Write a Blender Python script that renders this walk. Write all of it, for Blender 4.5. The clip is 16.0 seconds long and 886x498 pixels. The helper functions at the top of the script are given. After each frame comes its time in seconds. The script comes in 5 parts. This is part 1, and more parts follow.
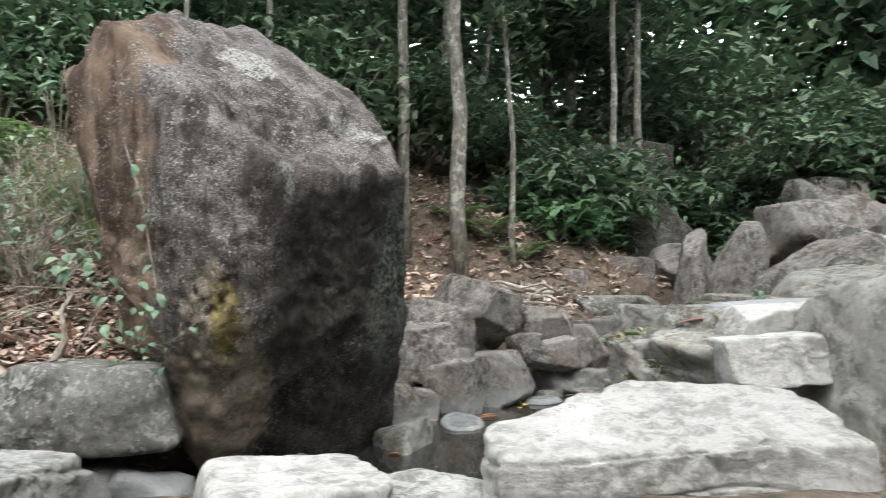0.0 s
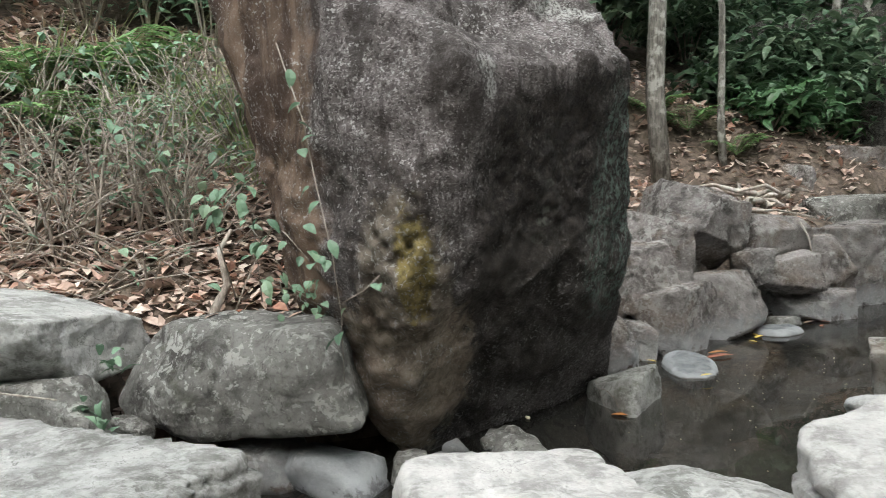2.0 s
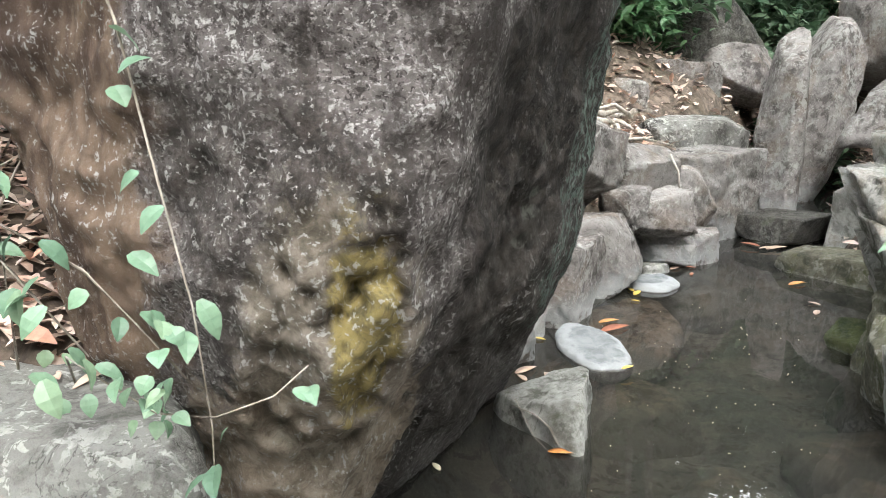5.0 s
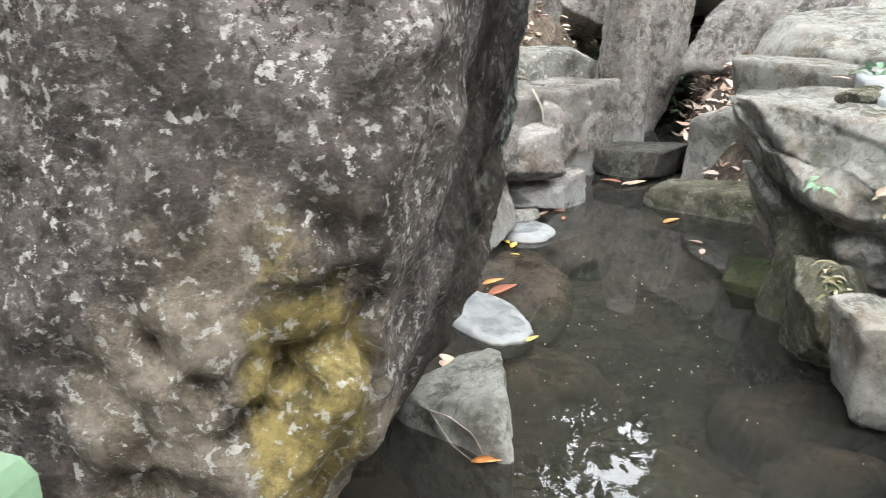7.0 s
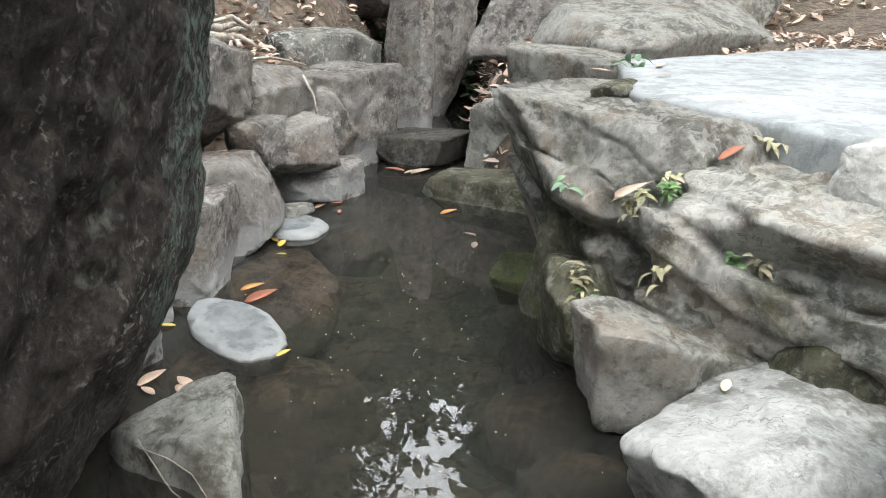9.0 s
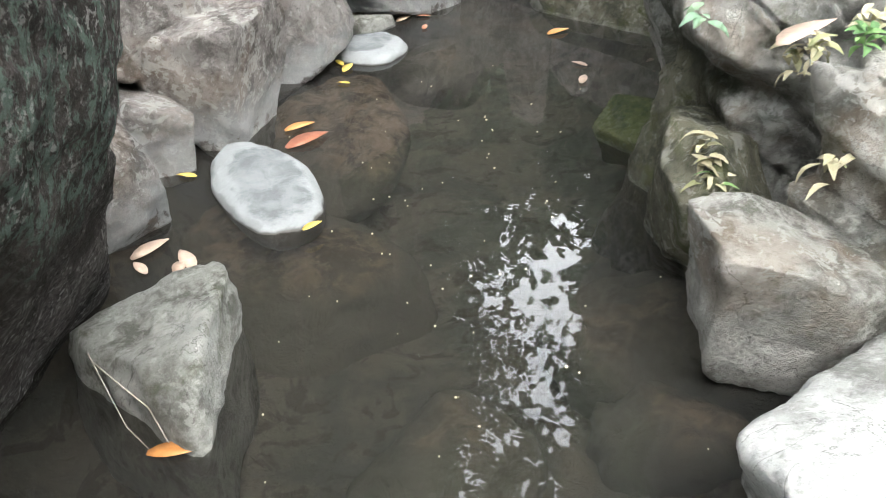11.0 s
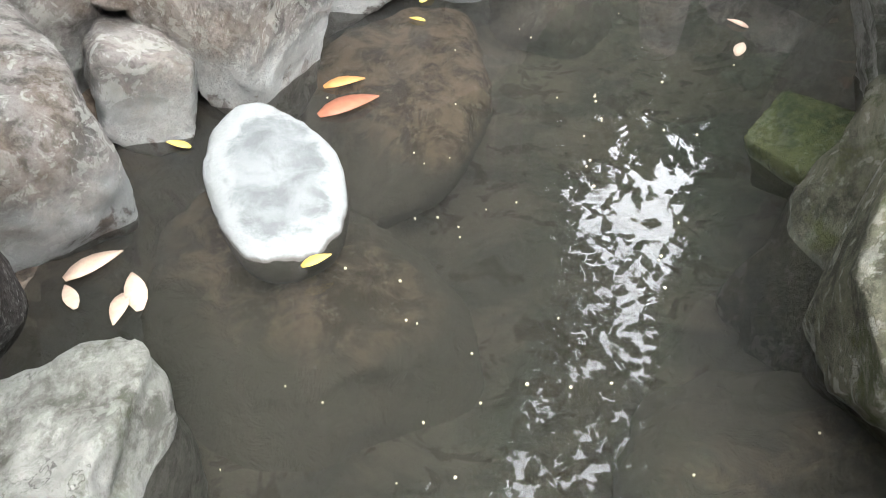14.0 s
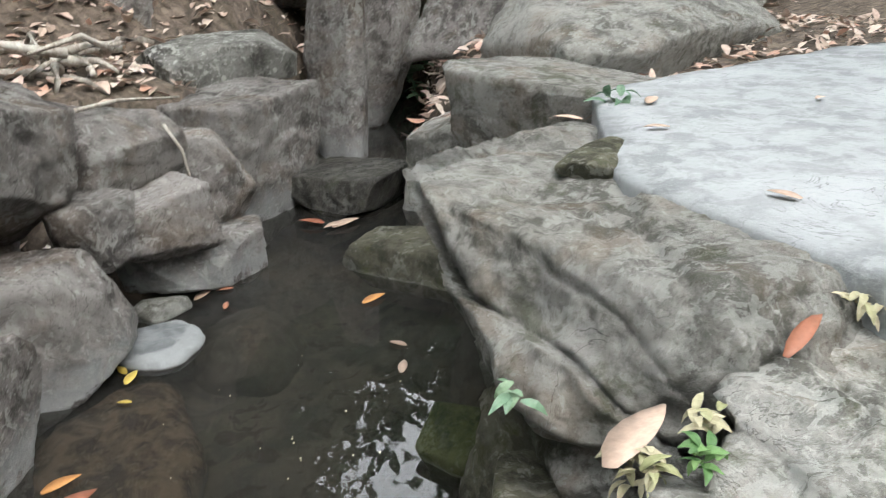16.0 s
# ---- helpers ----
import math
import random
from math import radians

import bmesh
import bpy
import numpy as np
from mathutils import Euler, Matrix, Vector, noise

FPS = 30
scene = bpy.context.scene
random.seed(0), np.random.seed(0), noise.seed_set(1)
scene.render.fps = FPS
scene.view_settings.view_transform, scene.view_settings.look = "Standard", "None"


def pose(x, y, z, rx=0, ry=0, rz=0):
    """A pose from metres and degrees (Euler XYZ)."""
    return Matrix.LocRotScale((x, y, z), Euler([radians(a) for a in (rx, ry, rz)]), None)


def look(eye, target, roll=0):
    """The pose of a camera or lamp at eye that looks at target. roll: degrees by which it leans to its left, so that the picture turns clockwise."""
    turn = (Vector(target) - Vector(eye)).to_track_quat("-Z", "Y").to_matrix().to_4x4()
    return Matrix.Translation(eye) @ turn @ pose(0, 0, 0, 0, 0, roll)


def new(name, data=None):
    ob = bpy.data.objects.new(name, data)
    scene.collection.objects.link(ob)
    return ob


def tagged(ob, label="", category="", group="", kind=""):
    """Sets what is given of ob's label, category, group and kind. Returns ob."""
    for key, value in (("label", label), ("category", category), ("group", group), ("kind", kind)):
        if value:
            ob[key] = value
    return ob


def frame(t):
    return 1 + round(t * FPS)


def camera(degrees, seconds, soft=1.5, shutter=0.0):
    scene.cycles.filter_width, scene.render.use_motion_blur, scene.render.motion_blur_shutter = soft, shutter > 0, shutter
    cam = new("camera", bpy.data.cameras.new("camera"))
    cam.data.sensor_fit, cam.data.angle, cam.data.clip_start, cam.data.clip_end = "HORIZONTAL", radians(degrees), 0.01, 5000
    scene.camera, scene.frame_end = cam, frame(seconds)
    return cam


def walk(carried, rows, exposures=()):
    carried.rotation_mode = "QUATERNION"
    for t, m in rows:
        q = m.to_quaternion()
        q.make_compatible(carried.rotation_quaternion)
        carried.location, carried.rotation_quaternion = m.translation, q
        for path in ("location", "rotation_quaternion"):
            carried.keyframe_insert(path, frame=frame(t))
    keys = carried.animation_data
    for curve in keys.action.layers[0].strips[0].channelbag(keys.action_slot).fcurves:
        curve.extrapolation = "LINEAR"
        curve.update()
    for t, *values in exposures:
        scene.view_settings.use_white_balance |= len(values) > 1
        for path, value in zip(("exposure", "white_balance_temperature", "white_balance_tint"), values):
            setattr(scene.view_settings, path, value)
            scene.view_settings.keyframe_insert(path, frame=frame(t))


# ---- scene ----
cam = camera(56.1, 16.0, soft=0.8, shutter=0.15)
PATH = [
    (0, (0.0, 0.188, 1.371), (0.007, 2.186, 1.462), -1.2),
    (0.5, (-0.086, 0.515, 1.462), (-0.45, 2.48, 1.518), -1.1),
    (1, (-0.163, 0.852, 1.608), (-0.46, 2.83, 1.637), -2.1),
    (1.5, (-0.275, 1.123, 1.568), (-0.533, 3.1, 1.416), -3.4),
    (2, (-0.475, 1.567, 1.592), (-0.852, 3.526, 1.439), -3.1),
    (2.5, (-0.716, 1.877, 1.553), (-1.202, 3.805, 1.34), -3.2),
    (3, (-0.946, 2.261, 1.549), (-1.441, 4.174, 1.242), -3.0),
    (3.5, (-1.133, 2.747, 1.57), (-1.551, 4.679, 1.264), -2.5),
    (4, (-1.28, 3.103, 1.615), (-1.529, 5.06, 1.285), -2.3),
    (4.5, (-1.387, 3.362, 1.818), (-1.223, 5.315, 1.417), -0.2),
    (4.7, (-1.399, 3.408, 1.865), (-1.189, 5.352, 1.444), -0.1),
    (6.8, (-1.548, 4.396, 1.79), (-0.974, 6.223, 1.215), -1.9),
    (7, (-1.537, 4.415, 1.792), (-0.886, 6.212, 1.202), -1.4),
    (7.5, (-1.493, 4.465, 1.807), (-0.582, 6.143, 1.209), 1.2),
    (8, (-1.42, 4.478, 1.832), (-0.333, 6.041, 1.22), 1.8),
    (8.2, (-1.364, 4.497, 1.832), (-0.273, 6.055, 1.215), 1.8),
    (10.3, (-0.615, 4.963, 1.883), (0.224, 6.563, 1.024), -0.5),
    (10.5, (-0.567, 5.094, 1.94), (0.261, 6.644, 0.985), -0.1),
    (11, (-0.343, 5.323, 1.68), (0.314, 6.876, 0.606), -0.5),
    (11.5, (-0.129, 5.662, 1.514), (0.346, 7.25, 0.395), -2.4),
    (12, (-0.029, 5.911, 1.444), (0.426, 7.387, 0.173), 1.7),
    (12.5, (0.064, 6.093, 1.398), (0.458, 7.491, 0.023), 1.9),
    (13, (0.109, 6.218, 1.385), (0.471, 7.61, -0.005), 1.7),
    (13.5, (0.148, 6.288, 1.464), (0.517, 7.697, 0.092), 2.1),
    (14, (0.172, 6.332, 1.536), (0.552, 7.803, 0.237), 2.0),
    (14.5, (0.193, 6.314, 1.653), (0.592, 7.856, 0.443), 1.2),
    (15, (0.229, 6.265, 1.771), (0.673, 7.872, 0.666), 1.4),
    (15.5, (0.243, 6.096, 1.955), (1.02, 7.68, 1.012), 2.1),
    (16, (0.204, 5.922, 2.066), (1.252, 7.457, 1.327), -1.2),
]
walk(cam, [(t, look(eye, target, roll)) for t, eye, target, roll in PATH],
     [(0, 0.5), (1.0, 0.5), (1.5, 0.35), (2.2, 0.34), (3, 0.6), (3.8, 1.1), (4.5, 1.3), (7, 1.3), (8, 0.88), (10.5, 0.97), (11, 1.35), (12.5, 1.68), (14, 1.78), (14.5, 1.7), (15.1, 1.02), (15.5, 0.93), (16, 0.55)])

# ---- world and light ----
world = bpy.data.worlds.new("overcast_sky")
scene.world = world
world.use_nodes = True
wn = world.node_tree
wn.nodes.clear()
sky = wn.nodes.new("ShaderNodeTexSky")
sky.sky_type = "NISHITA"
sky.sun_disc = False
sky.sun_elevation = radians(58)
sky.sun_rotation = radians(200)
sky.air_density, sky.dust_density, sky.ozone_density = 1.0, 4.0, 1.0
haze = wn.nodes.new("ShaderNodeMix")
haze.data_type = "RGBA"
haze.inputs[0].default_value = 0.75
haze.inputs[7].default_value = (46.0, 48.0, 50.0, 1)
wbg = wn.nodes.new("ShaderNodeBackground")
wbg.inputs["Strength"].default_value = 0.15
wout = wn.nodes.new("ShaderNodeOutputWorld")
wn.links.new(sky.outputs[0], haze.inputs[6])
wn.links.new(haze.outputs[2], wbg.inputs[0])
wn.links.new(wbg.outputs[0], wout.inputs[0])

sun = new("sun", bpy.data.lights.new("sun", "SUN"))
sun.data.energy, sun.data.angle, sun.data.color = 3.6, radians(34), (1.0, 0.96, 0.9)
sun.matrix_world = look((1.0, -6.0, 11.0), (0.0, 2.0, 0.0))


# ---- materials ----
def node_material(name):
    m = bpy.data.materials.new(name)
    m.use_nodes = True
    nt = m.node_tree
    nt.nodes.clear()
    out = nt.nodes.new("ShaderNodeOutputMaterial")
    bsdf = nt.nodes.new("ShaderNodeBsdfPrincipled")
    nt.links.new(bsdf.outputs[0], out.inputs[0])
    return m, nt, bsdf


def put(nt, socket, value):
    if hasattr(value, "is_output"):
        nt.links.new(value, socket)
    elif isinstance(value, tuple) and len(value) == 3 and socket.type == "RGBA":
        socket.default_value = (*value, 1)
    else:
        socket.default_value = value


def noise_tex(nt, vec, scale, detail=6.0, rough=0.6, distort=0.0):
    n = nt.nodes.new("ShaderNodeTexNoise")
    n.inputs["Scale"].default_value, n.inputs["Detail"].default_value = scale, detail
    n.inputs["Roughness"].default_value, n.inputs["Distortion"].default_value = rough, distort
    nt.links.new(vec, n.inputs["Vector"])
    return n.outputs["Fac"]


def ramp(nt, fac, lo, hi, smooth=True):
    n = nt.nodes.new("ShaderNodeMapRange")
    n.interpolation_type = "SMOOTHSTEP" if smooth else "LINEAR"
    n.inputs["From Min"].default_value, n.inputs["From Max"].default_value = lo, hi
    nt.links.new(fac, n.inputs["Value"])
    return n.outputs["Result"]


def maths(nt, op, a, b=0.0, c=0.0):
    n = nt.nodes.new("ShaderNodeMath")
    n.operation = op
    for i, v in enumerate((a, b, c)):
        put(nt, n.inputs[i], v)
    return n.outputs[0]


def mix(nt, fac, a, b):
    n = nt.nodes.new("ShaderNodeMix")
    n.data_type = "RGBA"
    put(nt, n.inputs[0], fac)
    put(nt, n.inputs[6], a)
    put(nt, n.inputs[7], b)
    return n.outputs[2]


def scaled(nt, vec, s):
    n = nt.nodes.new("ShaderNodeVectorMath")
    n.operation = "MULTIPLY"
    nt.links.new(vec, n.inputs[0])
    n.inputs[1].default_value = s
    return n.outputs[0]


def bump(nt, height, strength, dist, normal=None):
    n = nt.nodes.new("ShaderNodeBump")
    n.inputs["Strength"].default_value, n.inputs["Distance"].default_value = strength, dist
    nt.links.new(height, n.inputs["Height"])
    if normal is not None:
        nt.links.new(normal, n.inputs["Normal"])
    return n.outputs[0]


def place_of(nt):
    g = nt.nodes.new("ShaderNodeNewGeometry")
    return g.outputs["Position"], g.outputs["Normal"]


def blob(nt, pos, centre, size, wobble, amount=0.5):
    """1 inside an uneven ellipsoid round centre, 0 outside."""
    n = nt.nodes.new("ShaderNodeVectorMath")
    n.operation = "SUBTRACT"
    nt.links.new(pos, n.inputs[0])
    n.inputs[1].default_value = centre
    v = scaled(nt, n.outputs[0], tuple(1 / s for s in size))
    ln = nt.nodes.new("ShaderNodeVectorMath")
    ln.operation = "LENGTH"
    nt.links.new(v, ln.inputs[0])
    d = maths(nt, "ADD", ln.outputs["Value"], maths(nt, "MULTIPLY", maths(nt, "SUBTRACT", wobble, 0.5), amount * 2))
    return ramp(nt, d, 1.12, 0.85)


# centre and size of the bank rock's dark patch: algae plus painted shade
ALGAE_SHADE = ((1.62, 8.35, 0.35), (0.35, 0.95, 0.60))


def stone_material(name, dark, mid, light, lichen=(0.62, 0.62, 0.58), lichen_amount=0.5, moss=0.0, tan=0.0,
                   rim=0.0, rough=0.85, relief=1.0, fine=1.0, algae=0.0):
    m, nt, bsdf = node_material(name)
    pos, nor = place_of(nt)
    info = nt.nodes.new("ShaderNodeObjectInfo")
    big = noise_tex(nt, pos, 1.7, 5, 0.6, 0.4)
    medium = noise_tex(nt, pos, 7.0, 8, 0.68, 0.3)
    grain = noise_tex(nt, pos, 60.0 * fine, 5, 0.75)
    speck = noise_tex(nt, pos, 23.0 * fine, 4, 0.6, 0.6)
    col = mix(nt, ramp(nt, medium, 0.43, 0.56), tuple(0.8 * c for c in dark), mid)
    col = mix(nt, ramp(nt, big, 0.42, 0.68), col, light)
    fleck = noise_tex(nt, pos, 34.0 * fine, 6, 0.8, 0.3)
    col = mix(nt, maths(nt, "MULTIPLY", ramp(nt, fleck, 0.51, 0.59), 0.32), col, light)
    col = mix(nt, maths(nt, "MULTIPLY", ramp(nt, fleck, 0.48, 0.40), 0.42), col, dark)
    crack = maths(nt, "ABSOLUTE", maths(nt, "SUBTRACT", noise_tex(nt, pos, 3.1, 5, 0.6, 0.9), 0.5))
    cracked = maths(nt, "MULTIPLY", ramp(nt, crack, 0.008, 0.0), ramp(nt, big, 0.5, 0.6))
    col = mix(nt, maths(nt, "MULTIPLY", cracked, 0.65), col, tuple(0.4 * c for c in dark))
    if tan:
        t = noise_tex(nt, pos, 2.6, 4, 0.55, 0.8)
        col = mix(nt, maths(nt, "MULTIPLY", ramp(nt, t, 0.5, 0.68), tan), col, (0.30, 0.19, 0.105))
    if lichen_amount:
        mask = maths(nt, "MULTIPLY", ramp(nt, speck, 0.57, 0.61), ramp(nt, medium, 0.40, 0.60))
        where = ramp(nt, noise_tex(nt, pos, 2.3, 3, 0.5, 0.3), 0.44, 0.56)
        blotch = maths(nt, "MULTIPLY", ramp(nt, noise_tex(nt, pos, 13.0, 7, 0.68, 0.5), 0.53, 0.555), where)
        mask = maths(nt, "MAXIMUM", mask, maths(nt, "MULTIPLY", blotch, 0.9))
        col = mix(nt, maths(nt, "MULTIPLY", mask, lichen_amount), col, lichen)
    sep = nt.nodes.new("ShaderNodeSeparateXYZ")
    nt.links.new(pos, sep.inputs[0])
    if moss:
        mm = noise_tex(nt, pos, 4.0, 7, 0.7, 0.5)
        col = mix(nt, maths(nt, "MULTIPLY", ramp(nt, mm, 0.55, 0.66), moss), col, (0.075, 0.085, 0.03))
    # the algae colour also carries the shade of the rock's lower side
    if algae:
        al = blob(nt, pos, ALGAE_SHADE[0], ALGAE_SHADE[1], medium, 0.5)
        col = mix(nt, maths(nt, "MULTIPLY", al, algae), col, mix(nt, fleck, (0.02, 0.025, 0.012), (0.09, 0.10, 0.05)))
    if rim:
        edge = maths(nt, "ADD", sep.outputs["Z"], maths(nt, "MULTIPLY", maths(nt, "SUBTRACT", medium, 0.5), 0.6))
        band = maths(nt, "MULTIPLY", ramp(nt, edge, 0.30, 0.06), ramp(nt, edge, -0.02, 0.03))
        col = mix(nt, maths(nt, "MULTIPLY", band, rim), col, (0.48, 0.50, 0.50))
    tone = maths(nt, "ADD", 0.78, maths(nt, "MULTIPLY", info.outputs["Random"], 0.4))
    hsv = nt.nodes.new("ShaderNodeHueSaturation")
    nt.links.new(col, hsv.inputs["Color"])
    nt.links.new(tone, hsv.inputs["Value"])
    nt.links.new(hsv.outputs[0], bsdf.inputs["Base Color"])
    wet = ramp(nt, sep.outputs["Z"], 0.035, 0.01)
    nt.links.new(maths(nt, "SUBTRACT", rough, maths(nt, "MULTIPLY", wet, 0.5)), bsdf.inputs["Roughness"])
    bsdf.inputs["Specular IOR Level"].default_value = 0.3
    h1 = bump(nt, medium, 1.0 * relief, 0.13)
    h2 = bump(nt, fleck, 1.0 * relief, 0.032, h1)
    h2 = bump(nt, maths(nt, "SUBTRACT", 1.0, cracked), 0.6 * relief, 0.015, h2)
    nt.links.new(bump(nt, grain, 0.8, 0.008, h2), bsdf.inputs["Normal"])
    return m


def boulder_material():
    m, nt, bsdf = node_material("weathered_boulder_stone")
    pos, nor = place_of(nt)
    stretched = scaled(nt, pos, (1.0, 1.0, 0.28))
    big = noise_tex(nt, pos, 1.5, 5, 0.6, 0.5)
    medium = noise_tex(nt, pos, 5.0, 9, 0.7, 0.4)
    pits = noise_tex(nt, pos, 17.0, 6, 0.72, 0.5)
    grain = noise_tex(nt, pos, 65.0, 4, 0.75)
    streak = noise_tex(nt, stretched, 4.2, 6, 0.65, 0.6)
    speck = noise_tex(nt, pos, 48.0, 5, 0.65, 0.15)
    patchy = noise_tex(nt, pos, 3.2, 6, 0.65, 0.5)
    col = mix(nt, ramp(nt, pits, 0.36, 0.64), (0.095, 0.082, 0.078), (0.205, 0.184, 0.178))
    col = mix(nt, ramp(nt, big, 0.47, 0.68), col, (0.25, 0.222, 0.216))
    col = mix(nt, maths(nt, "MULTIPLY", ramp(nt, noise_tex(nt, scaled(nt, pos, (1.0, 1.0, 1.7)), 58.0, 4, 0.7, 0.2), 0.55, 0.61), 0.8), col, (0.50, 0.475, 0.46))
    col = mix(nt, maths(nt, "MULTIPLY", ramp(nt, noise_tex(nt, pos, 52.0, 5, 0.75, 0.3), 0.48, 0.42), 0.85), col, (0.04, 0.033, 0.03))
    col = mix(nt, maths(nt, "MULTIPLY", ramp(nt, streak, 0.54, 0.42), 0.75), col, (0.045, 0.038, 0.034))
    # warm brown bare stone on the receding flank
    side = ramp(nt, maths(nt, "ADD", blob(nt, pos, (-2.62, 6.35, 1.9), (0.92, 1.15, 1.9), patchy, 0.4), 0.0), 0.0, 1.0)
    col = mix(nt, maths(nt, "MULTIPLY", side, 0.9), col,
              mix(nt, ramp(nt, streak, 0.38, 0.62), (0.085, 0.055, 0.04), (0.27, 0.19, 0.135)))
    # black algae stain on the overhanging face, with the face's shade painted in
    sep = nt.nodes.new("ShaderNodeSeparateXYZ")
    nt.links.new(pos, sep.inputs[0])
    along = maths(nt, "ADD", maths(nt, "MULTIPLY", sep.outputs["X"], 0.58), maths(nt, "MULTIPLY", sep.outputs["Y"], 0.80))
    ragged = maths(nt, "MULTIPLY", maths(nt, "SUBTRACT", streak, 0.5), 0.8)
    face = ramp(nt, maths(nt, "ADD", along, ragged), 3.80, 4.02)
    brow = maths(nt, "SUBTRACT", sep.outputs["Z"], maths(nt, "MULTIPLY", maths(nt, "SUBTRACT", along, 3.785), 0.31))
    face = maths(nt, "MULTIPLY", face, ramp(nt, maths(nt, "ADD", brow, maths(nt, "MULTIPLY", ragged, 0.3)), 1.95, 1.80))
    stain_shade = maths(nt, "MULTIPLY", face, maths(nt, "ADD", 0.48, maths(nt, "MULTIPLY", ramp(nt, maths(nt, "ADD", brow, ragged), 0.45, 1.2), 0.46)))
    col = mix(nt, maths(nt, "MULTIPLY", stain_shade, 0.96), col, mix(nt, ramp(nt, pits, 0.4, 0.65), (0.008, 0.007, 0.006), (0.05, 0.041, 0.035)))
    # darker brown low on this face, staining and painted shade together
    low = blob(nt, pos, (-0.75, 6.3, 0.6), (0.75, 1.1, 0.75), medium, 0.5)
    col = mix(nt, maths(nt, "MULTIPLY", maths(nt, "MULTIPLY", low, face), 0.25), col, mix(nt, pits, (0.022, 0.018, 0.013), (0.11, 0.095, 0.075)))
    # pale chipped marks
    for cc in ((-0.75, 6.17, 1.57), (-0.79, 6.19, 1.43), (-0.80, 6.20, 1.36), (-0.83, 6.19, 1.27)):
        chip = blob(nt, pos, cc, (0.05, 0.07, 0.026), medium, 1.1)
        col = mix(nt, maths(nt, "MULTIPLY", maths(nt, "MULTIPLY", chip, ramp(nt, pits, 0.42, 0.56)), 0.6), col, (0.15, 0.165, 0.14))
    # green film along the far edge
    film = maths(nt, "MULTIPLY", blob(nt, pos, (-0.32, 7.0, 1.35), (0.3, 0.5, 0.95), streak, 0.7), ramp(nt, noise_tex(nt, scaled(nt, pos, (1.0, 1.0, 0.6)), 34.0, 5, 0.7, 0.3), 0.47, 0.58))
    col = mix(nt, maths(nt, "MULTIPLY", film, 0.8), col, (0.15, 0.205, 0.175))
    # dark brown weathering on the front
    brown = blob(nt, pos, (-1.59, 5.4, 1.55), (0.26, 0.6, 0.30), streak, 1.2)
    col = mix(nt, maths(nt, "MULTIPLY", brown, 0.6), col, mix(nt, ramp(nt, pits, 0.4, 0.65), (0.035, 0.03, 0.027), (0.12, 0.10, 0.09)))
    # tan foot, bare of lichen, painted lighter to make up for missing light
    foot = blob(nt, pos, (-1.54, 5.75, 0.48), (0.42, 0.68, 0.62), medium, 0.6)
    col = mix(nt, maths(nt, "MULTIPLY", foot, 0.85), col, mix(nt, ramp(nt, pits, 0.35, 0.65), (0.24, 0.19, 0.14), (0.45, 0.37, 0.29)))
    # ochre and yellow chipped patch
    tan = blob(nt, pos, (-1.45, 5.45, 0.95), (0.26, 0.5, 0.62), medium, 0.6)
    col = mix(nt, maths(nt, "MULTIPLY", tan, 0.75), col, mix(nt, ramp(nt, pits, 0.35, 0.65), (0.15, 0.125, 0.095), (0.37, 0.32, 0.26)))
    yellow = blob(nt, pos, (-1.37, 5.36, 1.18), (0.09, 0.5, 0.32), medium, 1.1)
    col = mix(nt, maths(nt, "MULTIPLY", yellow, 0.72), col, mix(nt, ramp(nt, pits, 0.35, 0.62), (0.12, 0.10, 0.038), (0.38, 0.295, 0.075)))
    # lichen
    lich = maths(nt, "MULTIPLY", ramp(nt, speck, 0.56, 0.62), ramp(nt, patchy, 0.36, 0.60))
    lich = maths(nt, "MULTIPLY", lich, maths(nt, "SUBTRACT", 1.0, maths(nt, "MULTIPLY", stain_shade, 0.85)))
    col = mix(nt, maths(nt, "MULTIPLY", lich, 0.85), col, (0.56, 0.55, 0.53))
    for c, s in (((-0.93, 5.55, 2.16), (0.10, 0.12, 0.07)), ((-0.98, 5.6, 2.05), (0.05, 0.08, 0.05)), ((-2.7, 6.8, 3.45), (0.28, 0.5, 0.2)), ((-1.5, 6.9, 3.3), (0.25, 0.35, 0.22)), ((-0.55, 7.0, 2.7), (0.4, 0.3, 0.12))):
        w = maths(nt, "MULTIPLY", blob(nt, pos, c, s, medium, 1.3), ramp(nt, speck, 0.42, 0.56))
        col = mix(nt, maths(nt, "MULTIPLY", w, 0.8), col, (0.56, 0.56, 0.53))
    nt.links.new(col, bsdf.inputs["Base Color"])
    bsdf.inputs["Roughness"].default_value = 0.72
    bsdf.inputs["Specular IOR Level"].default_value = 0.18
    fleck = noise_tex(nt, pos, 38.0, 6, 0.8, 0.3)
    h = bump(nt, medium, 0.8, 0.05)
    h = bump(nt, pits, 1.0, 0.032, h)
    h = bump(nt, fleck, 1.0, 0.03, h)
    nt.links.new(bump(nt, grain, 0.7, 0.007, h), bsdf.inputs["Normal"])
    return m


